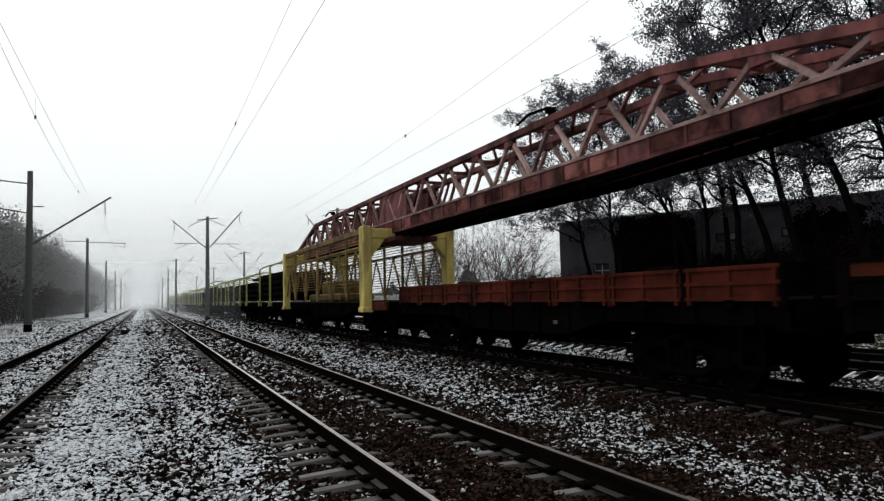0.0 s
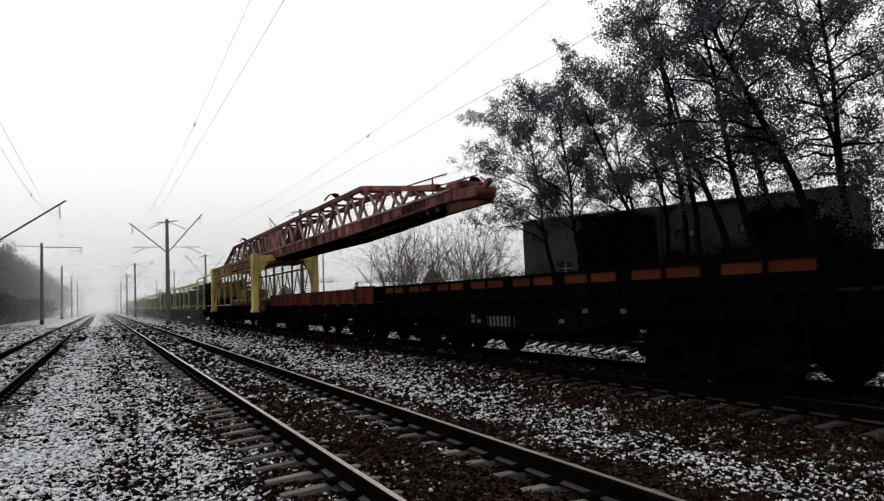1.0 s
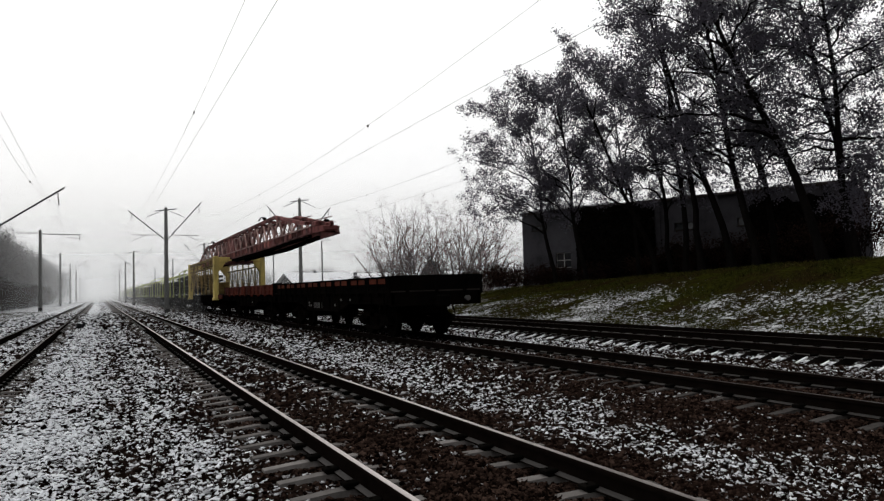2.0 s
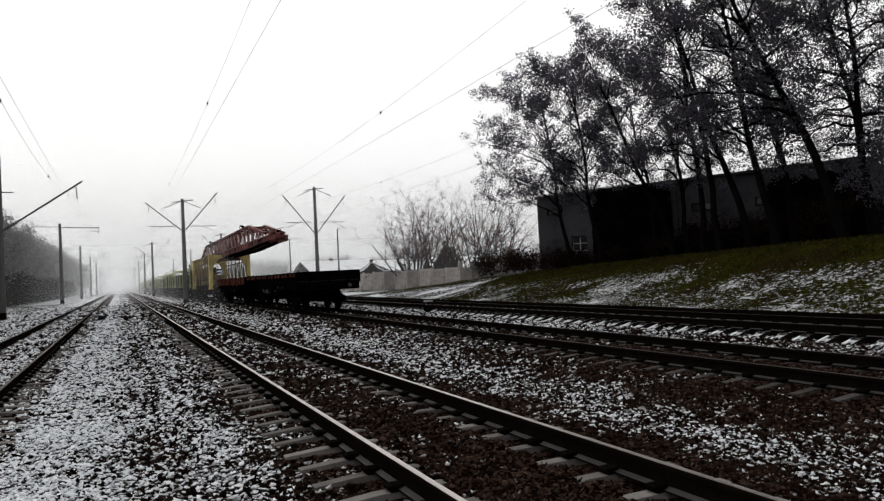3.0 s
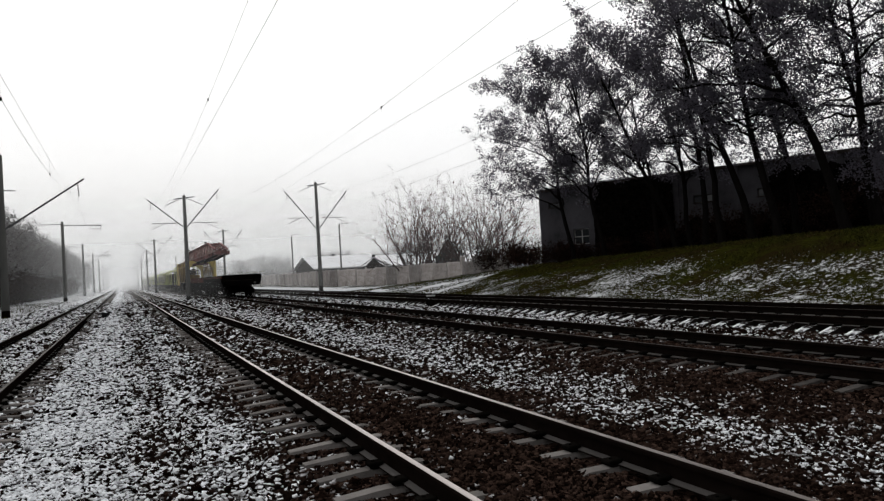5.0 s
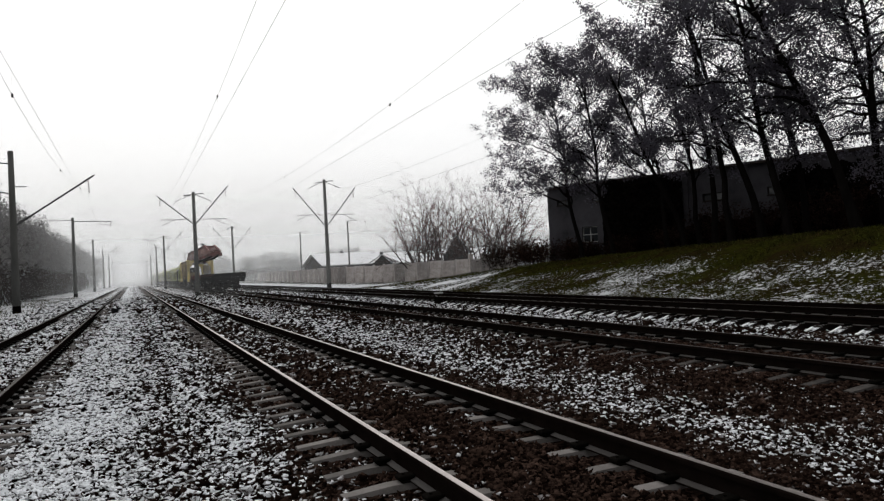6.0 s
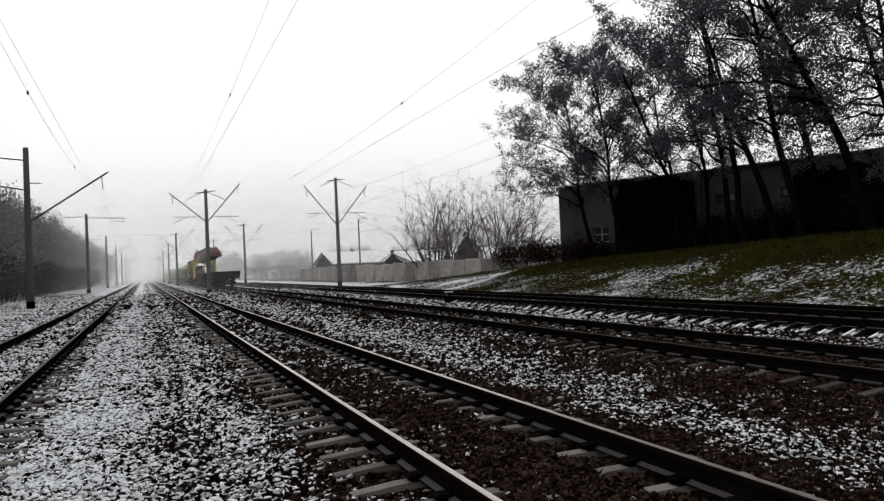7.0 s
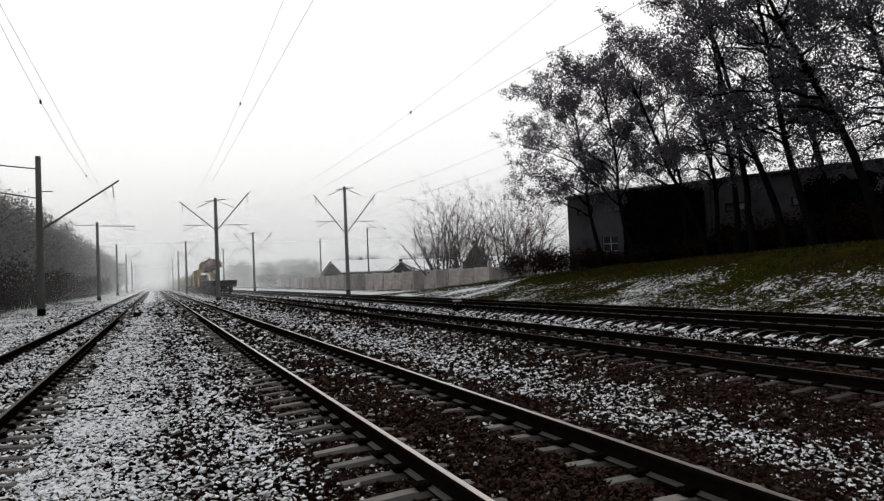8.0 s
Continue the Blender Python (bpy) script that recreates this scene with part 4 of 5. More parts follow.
# ---- building on the bank ----
def bank_building():
    """Long flat-roofed building, its near wall at a slant to the line."""
    yaw = 24.7
    H, top = 26.0, 7.7
    b = thing("bank_building", "long grey flat-roofed industrial building with stained walls", "building", at=pose(35.0, 54.6, 0, 0, 0, yaw - 90))
    holes = [(1.0, 2.6, 6.2, 6.65), (4.5, 6.4, 6.2, 6.65), (3.4, 4.9, 2.75, 4.1), (14.2, 15.8, 5.3, 5.9), (19.0, 20.4, 5.3, 5.9)]
    us = sorted({0.0, H} | {v for h in holes for v in h[:2]})
    zs = sorted({-0.5, top} | {v for h in holes for v in h[2:]})
    solid = {(i, j): not any(h[0] <= us[i] < h[1] and h[2] <= zs[j] < h[3] for h in holes) for i in range(len(us) - 1) for j in range(len(zs) - 1)}
    nu, nz = len(us), len(zs)
    at = lambda i, j, k: (k * nz + j) * nu + i
    quads = []
    for (i, j), full in solid.items():
        if not full:
            continue
        quads += [(at(i, j, 0), at(i + 1, j, 0), at(i + 1, j + 1, 0), at(i, j + 1, 0)), (at(i, j, 1), at(i, j + 1, 1), at(i + 1, j + 1, 1), at(i + 1, j, 1))]
        for di, dj, e in ((-1, 0, ((i, j), (i, j + 1))), (1, 0, ((i + 1, j + 1), (i + 1, j))), (0, -1, ((i + 1, j), (i, j))), (0, 1, ((i, j + 1), (i + 1, j + 1)))):
            if not solid.get((i + di, j + dj), False):
                (a0, b0), (a1, b1) = e
                quads.append((at(a0, b0, 0), at(a1, b1, 0), at(a1, b1, 1), at(a0, b0, 1)))
    wall = Shape().add([(u, d, z) for d in (0, 0.4) for z in zs for u in us], quads)
    part("front_wall", wall, WALLMAT, b)
    part("end_wall", Shape().box(0, 0.4, 0.4, 11.6, -0.5, top), WALLMAT, b)
    part("far_end_wall", Shape().box(H - 0.4, H, 0.4, 11.6, -0.5, top), WALLMAT, b)
    part("back_wall", Shape().box(0, H, 11.6, 12, -0.5, top), WALLMAT, b)
    part("roof", Shape().box(-0.15, H + 0.15, -0.2, 12.2, top, top + 0.22, 0.02), PLANKMAT, b)
    part("roof_snow", Shape().box(-0.22, 9.5, -0.28, 6.0, top + 0.224, top + 0.37, 0.03), SNOWROOF, b, "thin snow on the roof edge")
    for x0, x1, z0, z1 in holes:
        w = part("window", Shape().box(x0 + 0.06, x1 - 0.06, 0.20, 0.24, z0 + 0.06, z1 - 0.06), DARKGLASS, b, "dark window pane")
        fr = Shape()
        for u in np.linspace(x0 + 0.03, x1 - 0.03, 3):
            fr.box(u - 0.03, u + 0.03, 0.16, 0.22, z0, z1)
        for z in ((z0 + 0.03, (z0 + z1) / 2, z1 - 0.03) if z1 - z0 > 1 else (z0 + 0.03, z1 - 0.03)):
            fr.box(x0, x1, 0.165, 0.215, z - 0.03, z + 0.03)
        part("window_frame", fr, WHITEPAINT if z1 - z0 > 1 else PLANKMAT, w)
        part("window_sill", Shape().box(x0 - 0.05, x1 + 0.05, -0.06, 0.2, z0 - 0.06, z0), PLANKMAT, w)
    for x in (12.9, 17.5, 22.5):
        part("pilaster", Shape().box(x - 0.2, x + 0.2, -0.12, 0, -0.5, top, 0.01), WALLMAT, b)
    return b


bank_building()


# ---- fence and yard ----
def fence():
    f = thing("concrete_fence", "weathered grey concrete panel fence beside the yard", "fence")
    line = [(33.0, 205.0), (25.4, 92.0), (30.6, 62.2), (34.4, 59.8)]
    rng = random.Random(8)
    for (xa, ya), (xb, yb) in zip(line, line[1:]):
        L = math.hypot(xb - xa, yb - ya)
        n = max(1, round(L / 2.6))
        yaw = math.degrees(math.atan2(yb - ya, xb - xa))
        panel = Shape().box(0.06, L / n - 0.06, -0.06, 0.06, -0.4, 2.15, 0.01)
        panel.box(0.12, L / n - 0.12, -0.075, -0.06, 1.80, 2.05).box(0.12, L / n - 0.12, -0.075, -0.06, 0.0, 0.25)
        panel = panel.mesh("fence_panel", FENCEMAT)
        post = Shape().box(-0.09, 0.09, -0.1, 0.1, -0.5, 2.25, 0.015).mesh("fence_post", FENCEMAT)
        for i in range(n):
            x, y = xa + (xb - xa) * i / n, ya + (yb - ya) * i / n
            part("fence_panel", panel, FENCEMAT, f, at=pose(x, y, -0.30 + rng.uniform(-0.09, 0.06), rng.uniform(-3.5, 3.5), rng.uniform(-1.2, 1.2), yaw))
            part("fence_post", post, FENCEMAT, f, at=pose(x, y, -0.30, 0, 0, yaw))
    for x, y in ((30.6, 62.2), (31.6, 61.55)):
        part("gate_post", Shape().box(x - 0.2, x + 0.2, y - 0.2, y + 0.2, -0.5, 2.4, 0.03), FENCEMAT, f, "thick gate post")
    return f


fence()


def cottage(x, y, yaw, L, W, eave, ridge, label):
    """A low house with a gabled, snow-covered roof."""
    h = thing("house", label, "house", "low houses behind the fence", at=pose(x, y, -0.3, 0, 0, yaw))
    s = Shape().box(0, L, 0, 0.3, -0.4, eave).box(0, L, W - 0.3, W, -0.4, eave)
    part("wall", s, WALLMAT, h)
    for u in (0.0, L - 0.3):
        g = Shape()
        prof = [(0.3, -0.4), (W - 0.3, -0.4), (W - 0.3, eave), (W / 2, ridge - 0.05), (0.3, eave)]
        v = [(u + d, a, b) for d in (0, 0.3) for a, b in prof]
        g.add(v, [(4, 3, 2, 1, 0), (5, 6, 7, 8, 9)] + [(i, (i + 1) % 5, 5 + (i + 1) % 5, 5 + i) for i in range(5)])
        part("gable", g, PLANKMAT, h, "dark boarded gable")
    for a, b in (((-0.5, eave - 0.15), (W / 2, ridge)), ((W + 0.5, eave - 0.15), (W / 2, ridge))):
        v = [(u, p[0], p[1] + d) for u in (-0.5, L + 0.5) for p in (a, b) for d in (0, 0.14)]
        part("roof", Shape().add(v, [(0, 1, 3, 2), (4, 6, 7, 5), (0, 4, 5, 1), (2, 3, 7, 6), (0, 2, 6, 4), (1, 5, 7, 3)]), SNOWROOF, h, "snow-covered roof slope")
    for i in range(int(L / 3)):
        w = part("window", Shape().box(1.2 + i * 3, 2.2 + i * 3, -0.02, 0.02, 0.9, 2.0), DARKGLASS, h)
        part("window_frame", Shape().box(1.1 + i * 3, 1.2 + i * 3, -0.04, 0.03, 0.85, 2.05).box(2.2 + i * 3, 2.3 + i * 3, -0.04, 0.03, 0.85, 2.05), WHITEPAINT, w)
    part("chimney", Shape().box(L * 0.4, L * 0.4 + 0.5, W / 2 - 0.25, W / 2 + 0.25, ridge - 0.4, ridge + 0.5, 0.02), WALLMAT, h)
    return h


cottage(29.7, 116.5, 5, 12.5, 10.5, 2.75, 4.75, "low house with a snow-covered gable roof behind the fence")
cottage(33.4, 100, -22, 17.0, 8.0, 2.5, 4.0, "long low shed with snow-covered roof behind the fence")
# separate little shed in place of a dormer on the long shed's roof
cottage(33.2, 92.0, 72, 5.0, 2.9, 2.55, 3.6, "small snowy gabled shed standing in for the long roof's dormer")
cottage(36.2, 74.0, 70, 3.2, 2.8, 3.1, 5.0, "small dark hut with a steep pointed roof")


# ---- trees ----
def grow(rng, s, twigs, base, way, length, r, depth, bend, spread, kids):
    """One branch and, from it, its own branches; the tips are gathered in twigs."""
    pts, p, d = [base], base.copy(), way.normalized()
    steps = 6 if depth > 2 else 4
    for i in range(steps):
        d = (d + Vector((rng.uniform(-1, 1), rng.uniform(-1, 1), rng.uniform(-0.5, 0.9))) * bend).normalized()
        p = p + d * (length / steps)
        pts.append(p.copy())
    end = 0.55 if depth > 2 else 0.35
    s.tube(pts, [r * (1 - (1 - end) * i / steps) for i in range(steps + 1)], 7 if depth > 2 else (5 if depth > 1 else 3))
    if depth == 0:
        twigs.append((pts[-1], d))
        twigs.append((pts[2], d))
        return
    n = kids[depth]
    for i in range(n):
        t = rng.uniform(0.35, 1.0) if i < n - 1 else 1.0
        k = min(steps - 1, int(t * steps))
        at = pts[k].lerp(pts[k + 1], t * steps - k) if t < 1 else pts[-1]
        a = rng.uniform(0, 6.283)
        side = Vector((math.cos(a), math.sin(a), rng.uniform(0.0, 0.5)))
        w = (d * (1 - spread) + side * spread).normalized()
        grow(rng, s, twigs, at, w, length * rng.uniform(0.45, 0.72), r * (1 - 0.6 * t) * 0.72 + 0.004, depth - 1, bend * 1.15, spread, kids)


def leaf_mass(rng, twigs, per, size, room):
    """Small pointed leaves scattered round the tips of the twigs, as one mesh."""
    r2 = np.random.default_rng(rng.randrange(1 << 30))
    tips = np.repeat(np.array([tuple(p) for p, _ in twigs] or [(0, 0, 0)]), per, axis=0)
    n = len(tips)
    c = tips + r2.normal(0, 1, (n, 3)) * (room, room, room * 0.8)
    e1 = r2.normal(0, 1, (n, 3))
    e1 /= np.linalg.norm(e1, axis=1)[:, None]
    e2 = np.cross(e1, r2.normal(0, 1, (n, 3)))
    e2 /= np.linalg.norm(e2, axis=1)[:, None]
    k = size * r2.uniform(0.6, 1.4, (n, 1))
    v = np.stack([c - e1 * k, c + e2 * k * 0.55, c + e1 * k, c - e2 * k * 0.55], 1).reshape(-1, 3)
    m = bpy.data.meshes.new("leaves")
    m.vertices.add(len(v))
    m.vertices.foreach_set("co", v.astype(np.float32).ravel())
    m.loops.add(n * 4)
    m.loops.foreach_set("vertex_index", np.arange(n * 4, dtype=np.int32))
    m.polygons.add(n)
    m.polygons.foreach_set("loop_start", np.arange(0, n * 4, 4, dtype=np.int32))
    m.update(calc_edges=True)
    return m


def foliage(name, mesh, mat, parent, label=""):
    mesh.materials.append(mat)
    return part(name, mesh, mat, parent, label)


def limb(rng, s, tips, base, way, length, r, depth, rise, spread=0.62, wander=0.15):
    """A crooked limb that sweeps upward and forks again and again into thin twigs; the tips are gathered."""
    steps = (3, 4, 5, 7)[depth]
    pts, p, d = [base.copy()], base.copy(), way.normalized()
    for i in range(steps):
        d = d + Vector((rng.uniform(-1, 1), rng.uniform(-1, 1), rng.uniform(-0.8, 0.8))) * wander
        d.z += rise
        d.normalize()
        p = p + d * (length / steps)
        pts.append(p.copy())
    s.tube(pts, [r * (1 - 0.68 * i / steps) for i in range(steps + 1)], (3, 3, 5, 7)[depth])
    if depth == 0:
        tips += [(pts[-1], d), (pts[2], d)]
        return
    n = (0, 4, 5, 6)[depth]
    turn = rng.uniform(0, 6.283)
    for i in range(n):
        t = 1.0 if i == n - 1 else 0.26 + 0.72 * (i + rng.uniform(0.0, 0.8)) / n
        k = min(steps - 1, int(t * steps))
        at = pts[k].lerp(pts[k + 1], t * steps - k)
        local = (pts[k + 1] - pts[k]).normalized()
        side = local.orthogonal().normalized()
        side.rotate(Matrix.Rotation(turn + i * 2.4 + rng.uniform(-0.5, 0.5), 3, local))
        w = local * 0.8 + side * (spread if i < n - 1 else 0.15) * rng.uniform(0.7, 1.3)
        limb(rng, s, tips, at, w, length * rng.uniform(0.42, 0.62) * (1.12 - 0.35 * t), max(0.011, r * (1 - 0.6 * t) * 0.62), depth - 1, rise * 0.6, spread, wander * 1.15)


def oak(seed, x, y, height, lean, crown, limbs, leaves, label="tall dark tree with dry leaves on the bank"):
    """A tall tree: a crooked leaning trunk runs up into the crown; limbs rise and bend out to the crown's edge, fork, and carry dry leaves in tufts.
    crown: the middle of the crown across and along, and its height and radii."""
    rng = random.Random(seed)
    t = thing("tree", label, "tree", "trees on the bank", at=pose(x, y, ground_z(x, y) - 0.15))
    s, tips, n = Shape(), [], 12
    cx, cy, cz, rx, rz = crown
    mid = Vector((cx, cy, cz))
    sway = rng.uniform(0, 6.283)
    pts = []
    for i in range(n + 1):
        f = i / n
        w = 0.30 * math.sin(3.1416 * min(1, f * 1.4)) * (i > 0)
        pts.append(Vector((lean[0] * f ** 1.15 + w * math.sin(sway + 7 * f) + rng.uniform(-0.07, 0.07), lean[1] * f ** 1.15 + w * math.cos(sway + 6 * f), height * 0.92 * f)))
    r0 = height * 0.0125
    s.tube(pts, [r0 * (1.3 if i == 0 else (1 - 0.86 * (i / n) ** 0.9)) for i in range(n + 1)], 9)
    for i in range(limbs):
        u = -0.85 + 1.8 * (i + rng.uniform(0.1, 0.9)) / limbs
        a = sway + i * 2.4 + rng.uniform(-0.4, 0.4)
        q = math.sqrt(max(0.04, 1 - min(0.95, u) ** 2)) * rng.uniform(0.75, 1.08)
        end = mid + Vector((rx * q * math.cos(a), rx * 0.8 * q * math.sin(a), rz * min(u, 0.95)))
        rise_at = 0.30 + 0.63 * (i + rng.uniform(-0.5, 0.5)) / limbs
        k = min(n - 1, max(0.3, rise_at) * n)
        foot = pts[int(k)].lerp(pts[int(k) + 1], k - int(k))
        bend = foot.lerp(end, 0.45) + Vector((0, 0, rng.uniform(0.1, 0.28) * (end - foot).length))
        m, line = 8, []
        for h in range(m + 1):
            f = h / m
            p = foot * (1 - f) ** 2 + bend * (2 * f * (1 - f)) + end * f ** 2
            line.append(p + Vector((rng.uniform(-1, 1), rng.uniform(-1, 1), rng.uniform(-1, 1))) * (0.13 * (0 < h)))
        r1 = r0 * (0.46 - 0.22 * max(0, u)) * (1 - 0.5 * k / n)
        s.tube(line, [max(0.014, r1 * (1 - 0.85 * h / m)) for h in range(m + 1)], 6)
        for h in range(9):
            f = 0.30 + 0.70 * (h + rng.uniform(0, 0.8)) / 8.8
            g = min(m - 1, int(f * m))
            at = line[g].lerp(line[g + 1], min(1, f * m - g))
            way = (line[g + 1] - line[g]).normalized() + Vector((rng.gauss(0, 0.6), rng.gauss(0, 0.6), rng.gauss(0.25, 0.45)))
            limb(rng, s, tips, at, way, rx * rng.uniform(0.28, 0.46), max(0.018, r1 * 0.36 * (1 - 0.6 * f)), 1, 0.03, 0.75, 0.2)
    part("trunk", s, BARK, t, "dark crooked trunk with spreading limbs")
    # leaves keep to the outer shell of the crown, in clumps
    tufts = []
    for p, d in tips:
        rho = math.sqrt(((p.x - cx) / rx) ** 2 + ((p.y - cy) / (0.8 * rx)) ** 2 + ((p.z - cz) / rz) ** 2)
        if rho + 0.5 * noise.noise(p * 0.6 + Vector((seed * 3.7, 0, 0))) + 0.3 * noise.noise(p * 1.8) > 0.86 - 0.04 * leaves:
            tufts.append((p, d))
    foliage("crown", leaf_mass(rng, tufts, 25, 0.065, 0.18), LEAF, t, "loose tufts of dry dark leaves")
    return t


oak(11, 30.3, 43.0, 14.4, (-1.4, 0.8), (-1.8, 0.6, 9.7, 4.5, 5.4), 21, 9, "dark tree with low drooping leafy boughs")
oak(12, 30.8, 40.0, 14.8, (-1.4, 0.8), (-1.4, 0.6, 10.4, 3.6, 5.2), 16, 7)
oak(13, 31.0, 33.2, 14.4, (-3.8, 2.6), (-2.8, 2.0, 10.0, 3.4, 5.0), 12, 1)
oak(14, 31.8, 31.6, 16.4, (-0.4, 0.6), (-0.4, 0.5, 10.6, 3.2, 6.2), 12, -3)
oak(15, 30.5, 29.0, 17.0, (-1.6, 1.4), (-1.2, 1.0, 10.8, 3.2, 6.6), 12, -3)
oak(16, 31.0, 27.4, 17.4, (-2.8, 3.0), (-2.0, 2.0, 11.2, 3.5, 6.6), 12, -3)
oak(17, 30.0, 25.0, 17.4, (-1.8, 1.6), (-1.4, 1.2, 11.2, 3.5, 6.6), 16, 2)
oak(18, 31.0, 22.0, 19.5, (-4.4, 4.6), (-3.2, 3.2, 12.2, 4.6, 7.8), 22, 4, "thick-trunked dark tree leaning over the bank")
oak(19, 32.5, 21.4, 17.5, (-0.6, 0.8), (-0.6, 0.6, 9.8, 4.5, 7.4), 22, 6)
oak(20, 34.0, 38.0, 14.2, (-1.2, 1.0), (-0.8, 0.6, 9.6, 3.3, 4.8), 12, 3)
oak(21, 34.5, 27.5, 16.5, (-1.0, 1.5), (-0.8, 1.0, 10.6, 3.6, 6.2), 12, -2)
oak(22, 35.5, 23.5, 17.5, (-1.5, 1.5), (-1.0, 1.0, 9.8, 4.5, 7.6), 22, 6)
oak(23, 33.5, 34.5, 14.8, (-1.5, 0.5), (-1.2, 0.4, 9.8, 3.4, 5.0), 11, 0)


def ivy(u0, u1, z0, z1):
    """Dense dark creeper over a stretch of the slanting wall; some stretches stand in for shade on it."""
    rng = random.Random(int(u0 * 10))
    t = thing("ivy", "dense dark creeper, partly added in place of shade on the wall", "creeper", at=pose(35.0, 54.6, 0, 0, 0, 24.7 - 90))
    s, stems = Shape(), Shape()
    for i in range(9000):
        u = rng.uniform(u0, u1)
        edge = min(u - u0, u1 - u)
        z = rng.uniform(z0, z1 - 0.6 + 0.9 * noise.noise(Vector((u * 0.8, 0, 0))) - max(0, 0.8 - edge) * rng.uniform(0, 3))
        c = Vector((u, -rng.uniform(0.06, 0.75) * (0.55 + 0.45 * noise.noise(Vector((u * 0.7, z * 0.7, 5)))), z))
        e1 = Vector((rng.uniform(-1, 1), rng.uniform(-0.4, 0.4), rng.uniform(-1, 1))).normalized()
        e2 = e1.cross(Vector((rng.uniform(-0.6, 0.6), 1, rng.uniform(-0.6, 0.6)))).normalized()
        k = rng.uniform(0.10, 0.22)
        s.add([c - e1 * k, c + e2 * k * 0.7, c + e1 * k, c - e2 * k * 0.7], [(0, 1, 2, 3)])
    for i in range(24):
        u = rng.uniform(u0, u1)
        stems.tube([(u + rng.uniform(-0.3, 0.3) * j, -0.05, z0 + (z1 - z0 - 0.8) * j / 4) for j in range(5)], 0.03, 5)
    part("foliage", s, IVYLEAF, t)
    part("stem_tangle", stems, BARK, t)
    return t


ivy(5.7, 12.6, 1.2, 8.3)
# two more stretches, added as dark cover for the trees' shade on the wall
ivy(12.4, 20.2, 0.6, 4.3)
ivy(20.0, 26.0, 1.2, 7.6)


def bare_bush(seed, x, y, z, height, stems, label, tilt=0.0):
    """Many thin leafless stems that fan out and arch from one foot."""
    rng = random.Random(seed)
    t = thing("bare_tree", label, "tree", "leafless trees by the fence", at=pose(x, y, z))
    s, twigs = Shape(), []
    for i in range(stems):
        a = i * 2.4 + rng.uniform(-0.4, 0.4)
        k = rng.uniform(0.05, 0.85) * (0.62 if math.cos(a) < 0 else 1.0)
        w = Vector((math.cos(a) * k - tilt, math.sin(a) * k, 1))
        limb(rng, s, twigs, Vector((math.cos(a) * 0.6, math.sin(a) * 0.6, 0)), w, height * rng.uniform(0.55, 0.75) * (1.05 - 0.2 * k), 0.10, 2, 0.03 - 0.05 * k, 0.72, 0.16)
    part("stem_tangle", s, TWIG, t, "thin brown leafless stems")
    foliage("dry_foliage", leaf_mass(rng, [w for w in twigs if noise.noise(w[0] * 0.7 + Vector((seed, 0, 0))) > -0.2], 9, 0.055, 0.14), DRYLEAF, t, "last dry reddish leaves")
    return t


bare_bush(31, 30.4, 74.0, -0.3, 10.4, 20, "spreading leafless brown tree behind the fence", 0.08)
bare_bush(32, 31.5, 70.5, -0.3, 11.6, 13, "tall leafless brown tree behind the fence")
bare_bush(33, 34.5, 68.0, -0.2, 11.6, 14, "tall leafless brown tree behind the fence")
bare_bush(34, 36.5, 66.0, 0.0, 10.5, 12, "leafless brown tree beside the grey building")


def brush(seed, x, y, z, r, h, label):
    """A low thicket of dry twigs and leaves."""
    rng = random.Random(seed)
    t = thing("bush", label, "bush", "dry thicket at the bank", at=pose(x, y, z))
    s, twigs = Shape(), []
    for i in range(16):
        a, k = rng.uniform(0, 6.283), rng.uniform(0, r)
        grow(rng, s, twigs, Vector((math.cos(a) * k, math.sin(a) * k, -0.2)), Vector((rng.uniform(-0.4, 0.4), rng.uniform(-0.4, 0.4), 1)), h * 0.7, 0.03, 1, 0.12, 0.5, (0, 6))
    part("twig_tangle", s, BRUSH, t)
    foliage("foliage", leaf_mass(rng, twigs, 11, 0.085, 0.28), BRUSH, t)
    return t


for i, (x, y, r, h) in enumerate(((31.8, 58.5, 1.6, 2.6), (33.0, 55.5, 1.6, 2.8), (32.5, 52.5, 1.6, 2.2), (34.2, 50.0, 1.5, 2.2), (36.3, 50.6, 1.6, 2.0),
                                  (39.0, 43.3, 1.6, 2.4), (37.3, 47.3, 1.5, 2.0), (40.5, 40.5, 1.8, 3.5), (42.0, 37.0, 1.8, 3.2), (43.5, 33.0, 1.8, 3.5), (46.4, 29.6, 1.8, 5.0), (48.2, 31.6, 1.8, 5.4))):
    brush(50 + i, x, y, ground_z(x, y), r, h, "low thicket of dry brown brush")


# ---- woods ----
def wood_tree(seed, height):
    rng = random.Random(seed)
    t = thing("woodland_tree", "bare grey-brown woodland tree in the mist", "tree", "misty woods beside the line")
    s, twigs = Shape(), []
    pts = [Vector((rng.uniform(-0.2, 0.2) * i, rng.uniform(-0.2, 0.2) * i, height * 0.9 * i / 6)) for i in range(7)]
    s.tube(pts, [0.16 * (1 - 0.8 * i / 6) for i in range(7)], 6)
    for i in range(20):
        f = 0.05 + 0.93 * i / 20
        k = min(5, int(f * 6))
        a = i * 2.4
        grow(rng, s, twigs, pts[k].lerp(pts[k + 1], f * 6 - k), Vector((math.cos(a), math.sin(a), 0.9)), height * 0.30 * (1.15 - 0.6 * f), 0.05, 1, 0.16, 0.5, (0, 6))
    part("trunk", s, BARK, t)
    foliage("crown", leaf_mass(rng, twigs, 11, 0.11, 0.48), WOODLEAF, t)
    return t


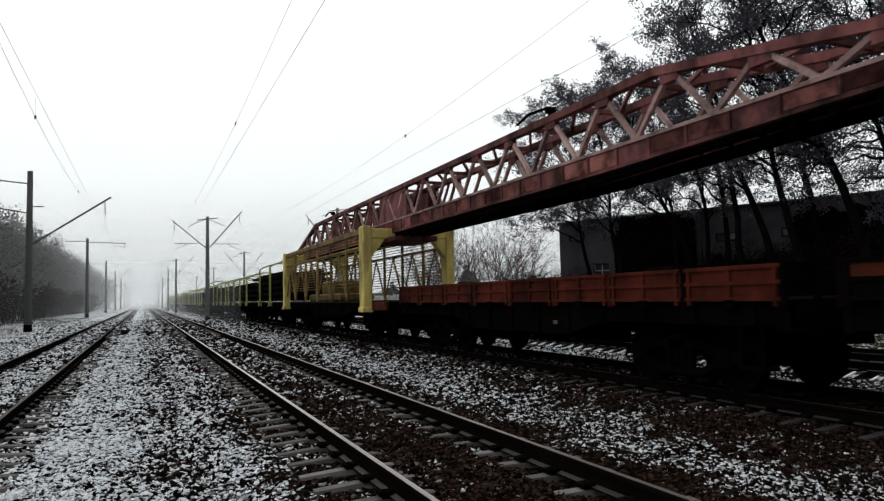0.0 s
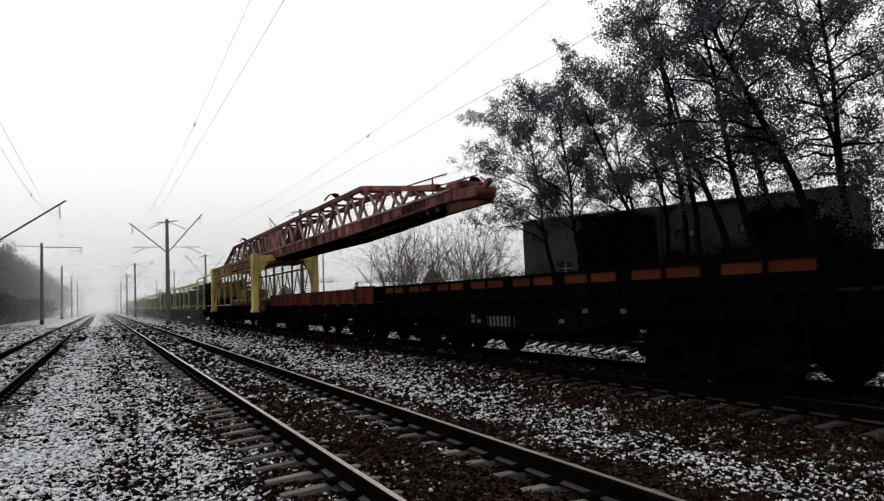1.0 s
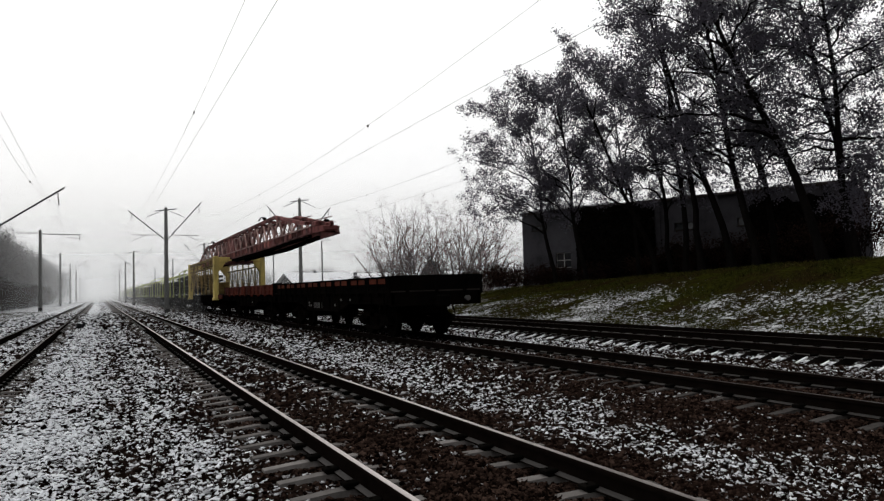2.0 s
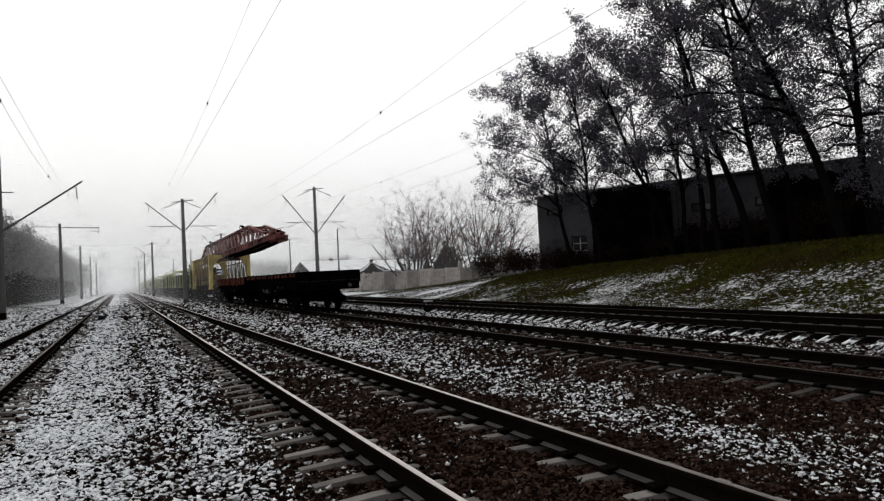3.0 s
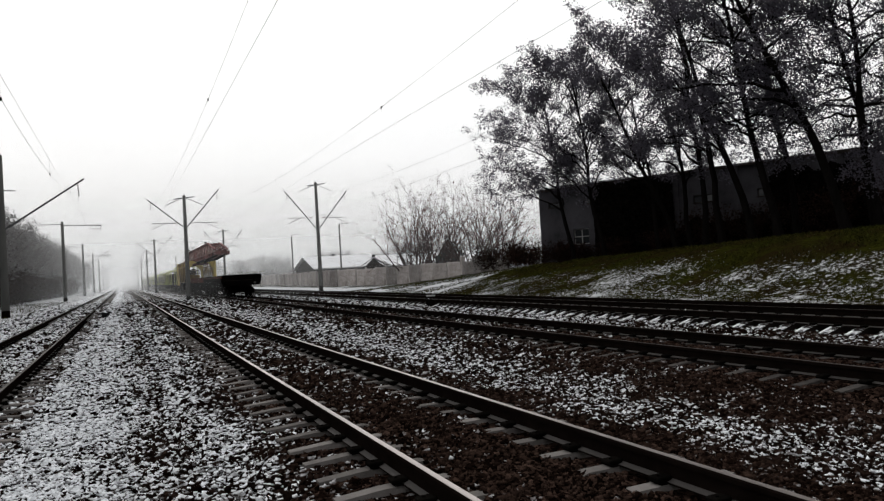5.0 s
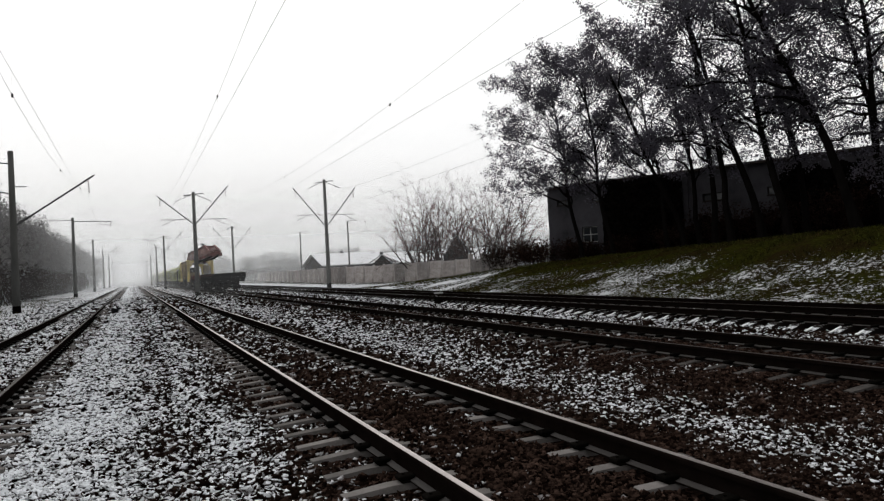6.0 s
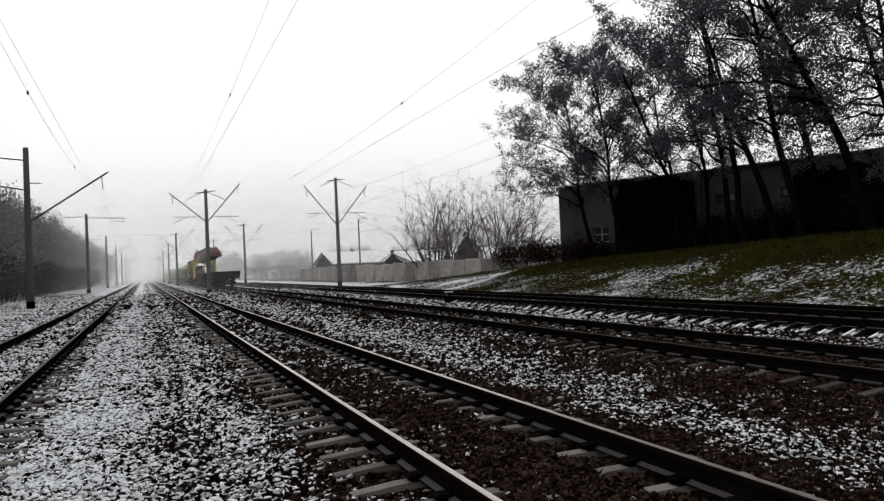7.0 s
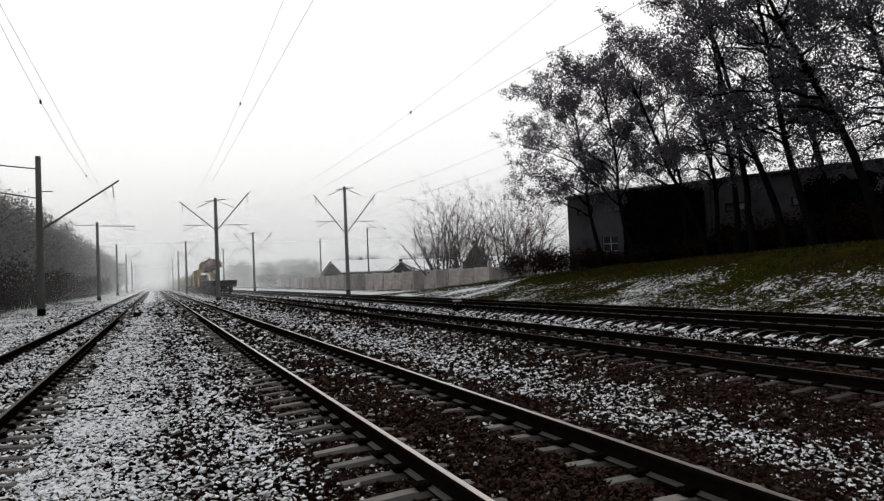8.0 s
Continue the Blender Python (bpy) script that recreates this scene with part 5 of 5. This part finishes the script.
kinds = [wood_tree(70 + i, h) for i, h in enumerate((9.8, 8.6, 10.6))]
rng = random.Random(3)
spots = []
y = 40.0
while y < 330:
    for row in range(4):
        spots.append((-13.0 - row * 2.6 + rng.uniform(-0.9, 0.9), y + rng.uniform(-1.5, 1.5), 0.0))
    y += 2.6 if y < 120 else 4.5
for i in range(46):
    a = i / 45
    spots.append((32 + 75 * a + rng.uniform(-4, 4), 235 - 95 * a + rng.uniform(-8, 8), -2.8))
for i in range(12):
    spots.append((26 + rng.uniform(0, 10), 260 + rng.uniform(-20, 30), -2.0))
for i, (x, y, z) in enumerate(spots):
    m = pose(x, y, z, 0, 0, rng.uniform(0, 360))
    if i < 3:
        kinds[i].matrix_basis = m
    else:
        copy_thing(kinds[i % 3], m)

edge = brush(90, -11.6, 60.0, -0.05, 1.8, 3.6, "dense dark undergrowth at the edge of the woods")
for i in range(60):
    y = 62.0 + i * 2.3 + rng.uniform(-0.6, 0.6)
    copy_thing(edge, pose(-11.8 + rng.uniform(-0.8, 0.5), y, -0.05, 0, 0, rng.uniform(0, 360)))
for i in range(44):
    a = i / 43
    copy_thing(edge, pose(30 + 70 * a + rng.uniform(-2, 2), 226 - 92 * a + rng.uniform(-3, 3), -0.2, 0, 0, rng.uniform(0, 360)))


# ---- grass on the bank and the verge ----
def grass_blades():
    r2 = np.random.default_rng(9)
    v, f, k = [], [], 0
    for xa, xb, ya, yb, n in ((17.0, 29.5, 8, 62, 60000), (-12.5, -5.2, 24, 90, 9000)):
        xs, ys = r2.uniform(xa, xb, n), r2.uniform(ya, yb, n)
        for x, y in zip(xs, ys):
            if noise.noise(Vector((x * 0.5, y * 0.5, 2))) < -0.12:
                continue
            z, a = ground_z(x, y), r2.uniform(0, 6.283)
            h, w = r2.uniform(0.04, 0.15), r2.uniform(0.012, 0.032)
            dx, dy = math.cos(a), math.sin(a)
            lx, ly = r2.normal(0, 0.9, 2) * h
            v += [(x - dx * w, y - dy * w, z - 0.02), (x + dx * w, y + dy * w, z - 0.02), (x + lx, y + ly, z + h)]
            f.append((k, k + 1, k + 2))
            k += 3
    m = bpy.data.meshes.new("grass")
    m.from_pydata(v, [], f)
    m.materials.append(GRASSBLADE)
    tagged(new("grass", m), "rough green and brown winter grass poking through snow", "grass", kind="stuff")


grass_blades()


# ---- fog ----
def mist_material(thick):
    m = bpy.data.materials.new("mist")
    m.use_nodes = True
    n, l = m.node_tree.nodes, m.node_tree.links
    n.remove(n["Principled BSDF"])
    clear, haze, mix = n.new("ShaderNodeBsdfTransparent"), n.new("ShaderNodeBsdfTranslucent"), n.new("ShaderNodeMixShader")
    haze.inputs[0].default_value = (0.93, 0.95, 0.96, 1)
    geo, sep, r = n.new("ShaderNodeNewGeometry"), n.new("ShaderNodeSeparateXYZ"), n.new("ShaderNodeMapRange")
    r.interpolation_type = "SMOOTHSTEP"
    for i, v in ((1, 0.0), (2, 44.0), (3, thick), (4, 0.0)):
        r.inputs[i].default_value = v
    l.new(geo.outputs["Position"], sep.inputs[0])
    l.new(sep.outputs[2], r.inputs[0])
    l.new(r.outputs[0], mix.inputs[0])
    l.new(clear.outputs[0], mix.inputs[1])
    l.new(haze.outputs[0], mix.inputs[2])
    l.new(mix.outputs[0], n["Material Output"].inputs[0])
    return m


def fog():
    """Mist that thickens with distance, put in as flat upright sheets of scattering haze across the line, fading out
    with height.
    """
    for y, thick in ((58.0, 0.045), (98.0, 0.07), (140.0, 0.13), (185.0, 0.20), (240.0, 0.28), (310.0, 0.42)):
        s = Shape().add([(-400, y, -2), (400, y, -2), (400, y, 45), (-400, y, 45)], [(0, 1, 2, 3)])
        tagged(new("mist", s.mesh("mist", mist_material(thick))), "flat see-through sheet standing in for thin grey winter mist", "mist", kind="structure")


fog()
ballast_stones()


# ---- what moves ----
def motions():
    for ob, offset in MOVERS:
        walk(ob, [(float(t), pose(CX, REAR + offset + SPEED * t, 0)) for t in range(9)])


motions()
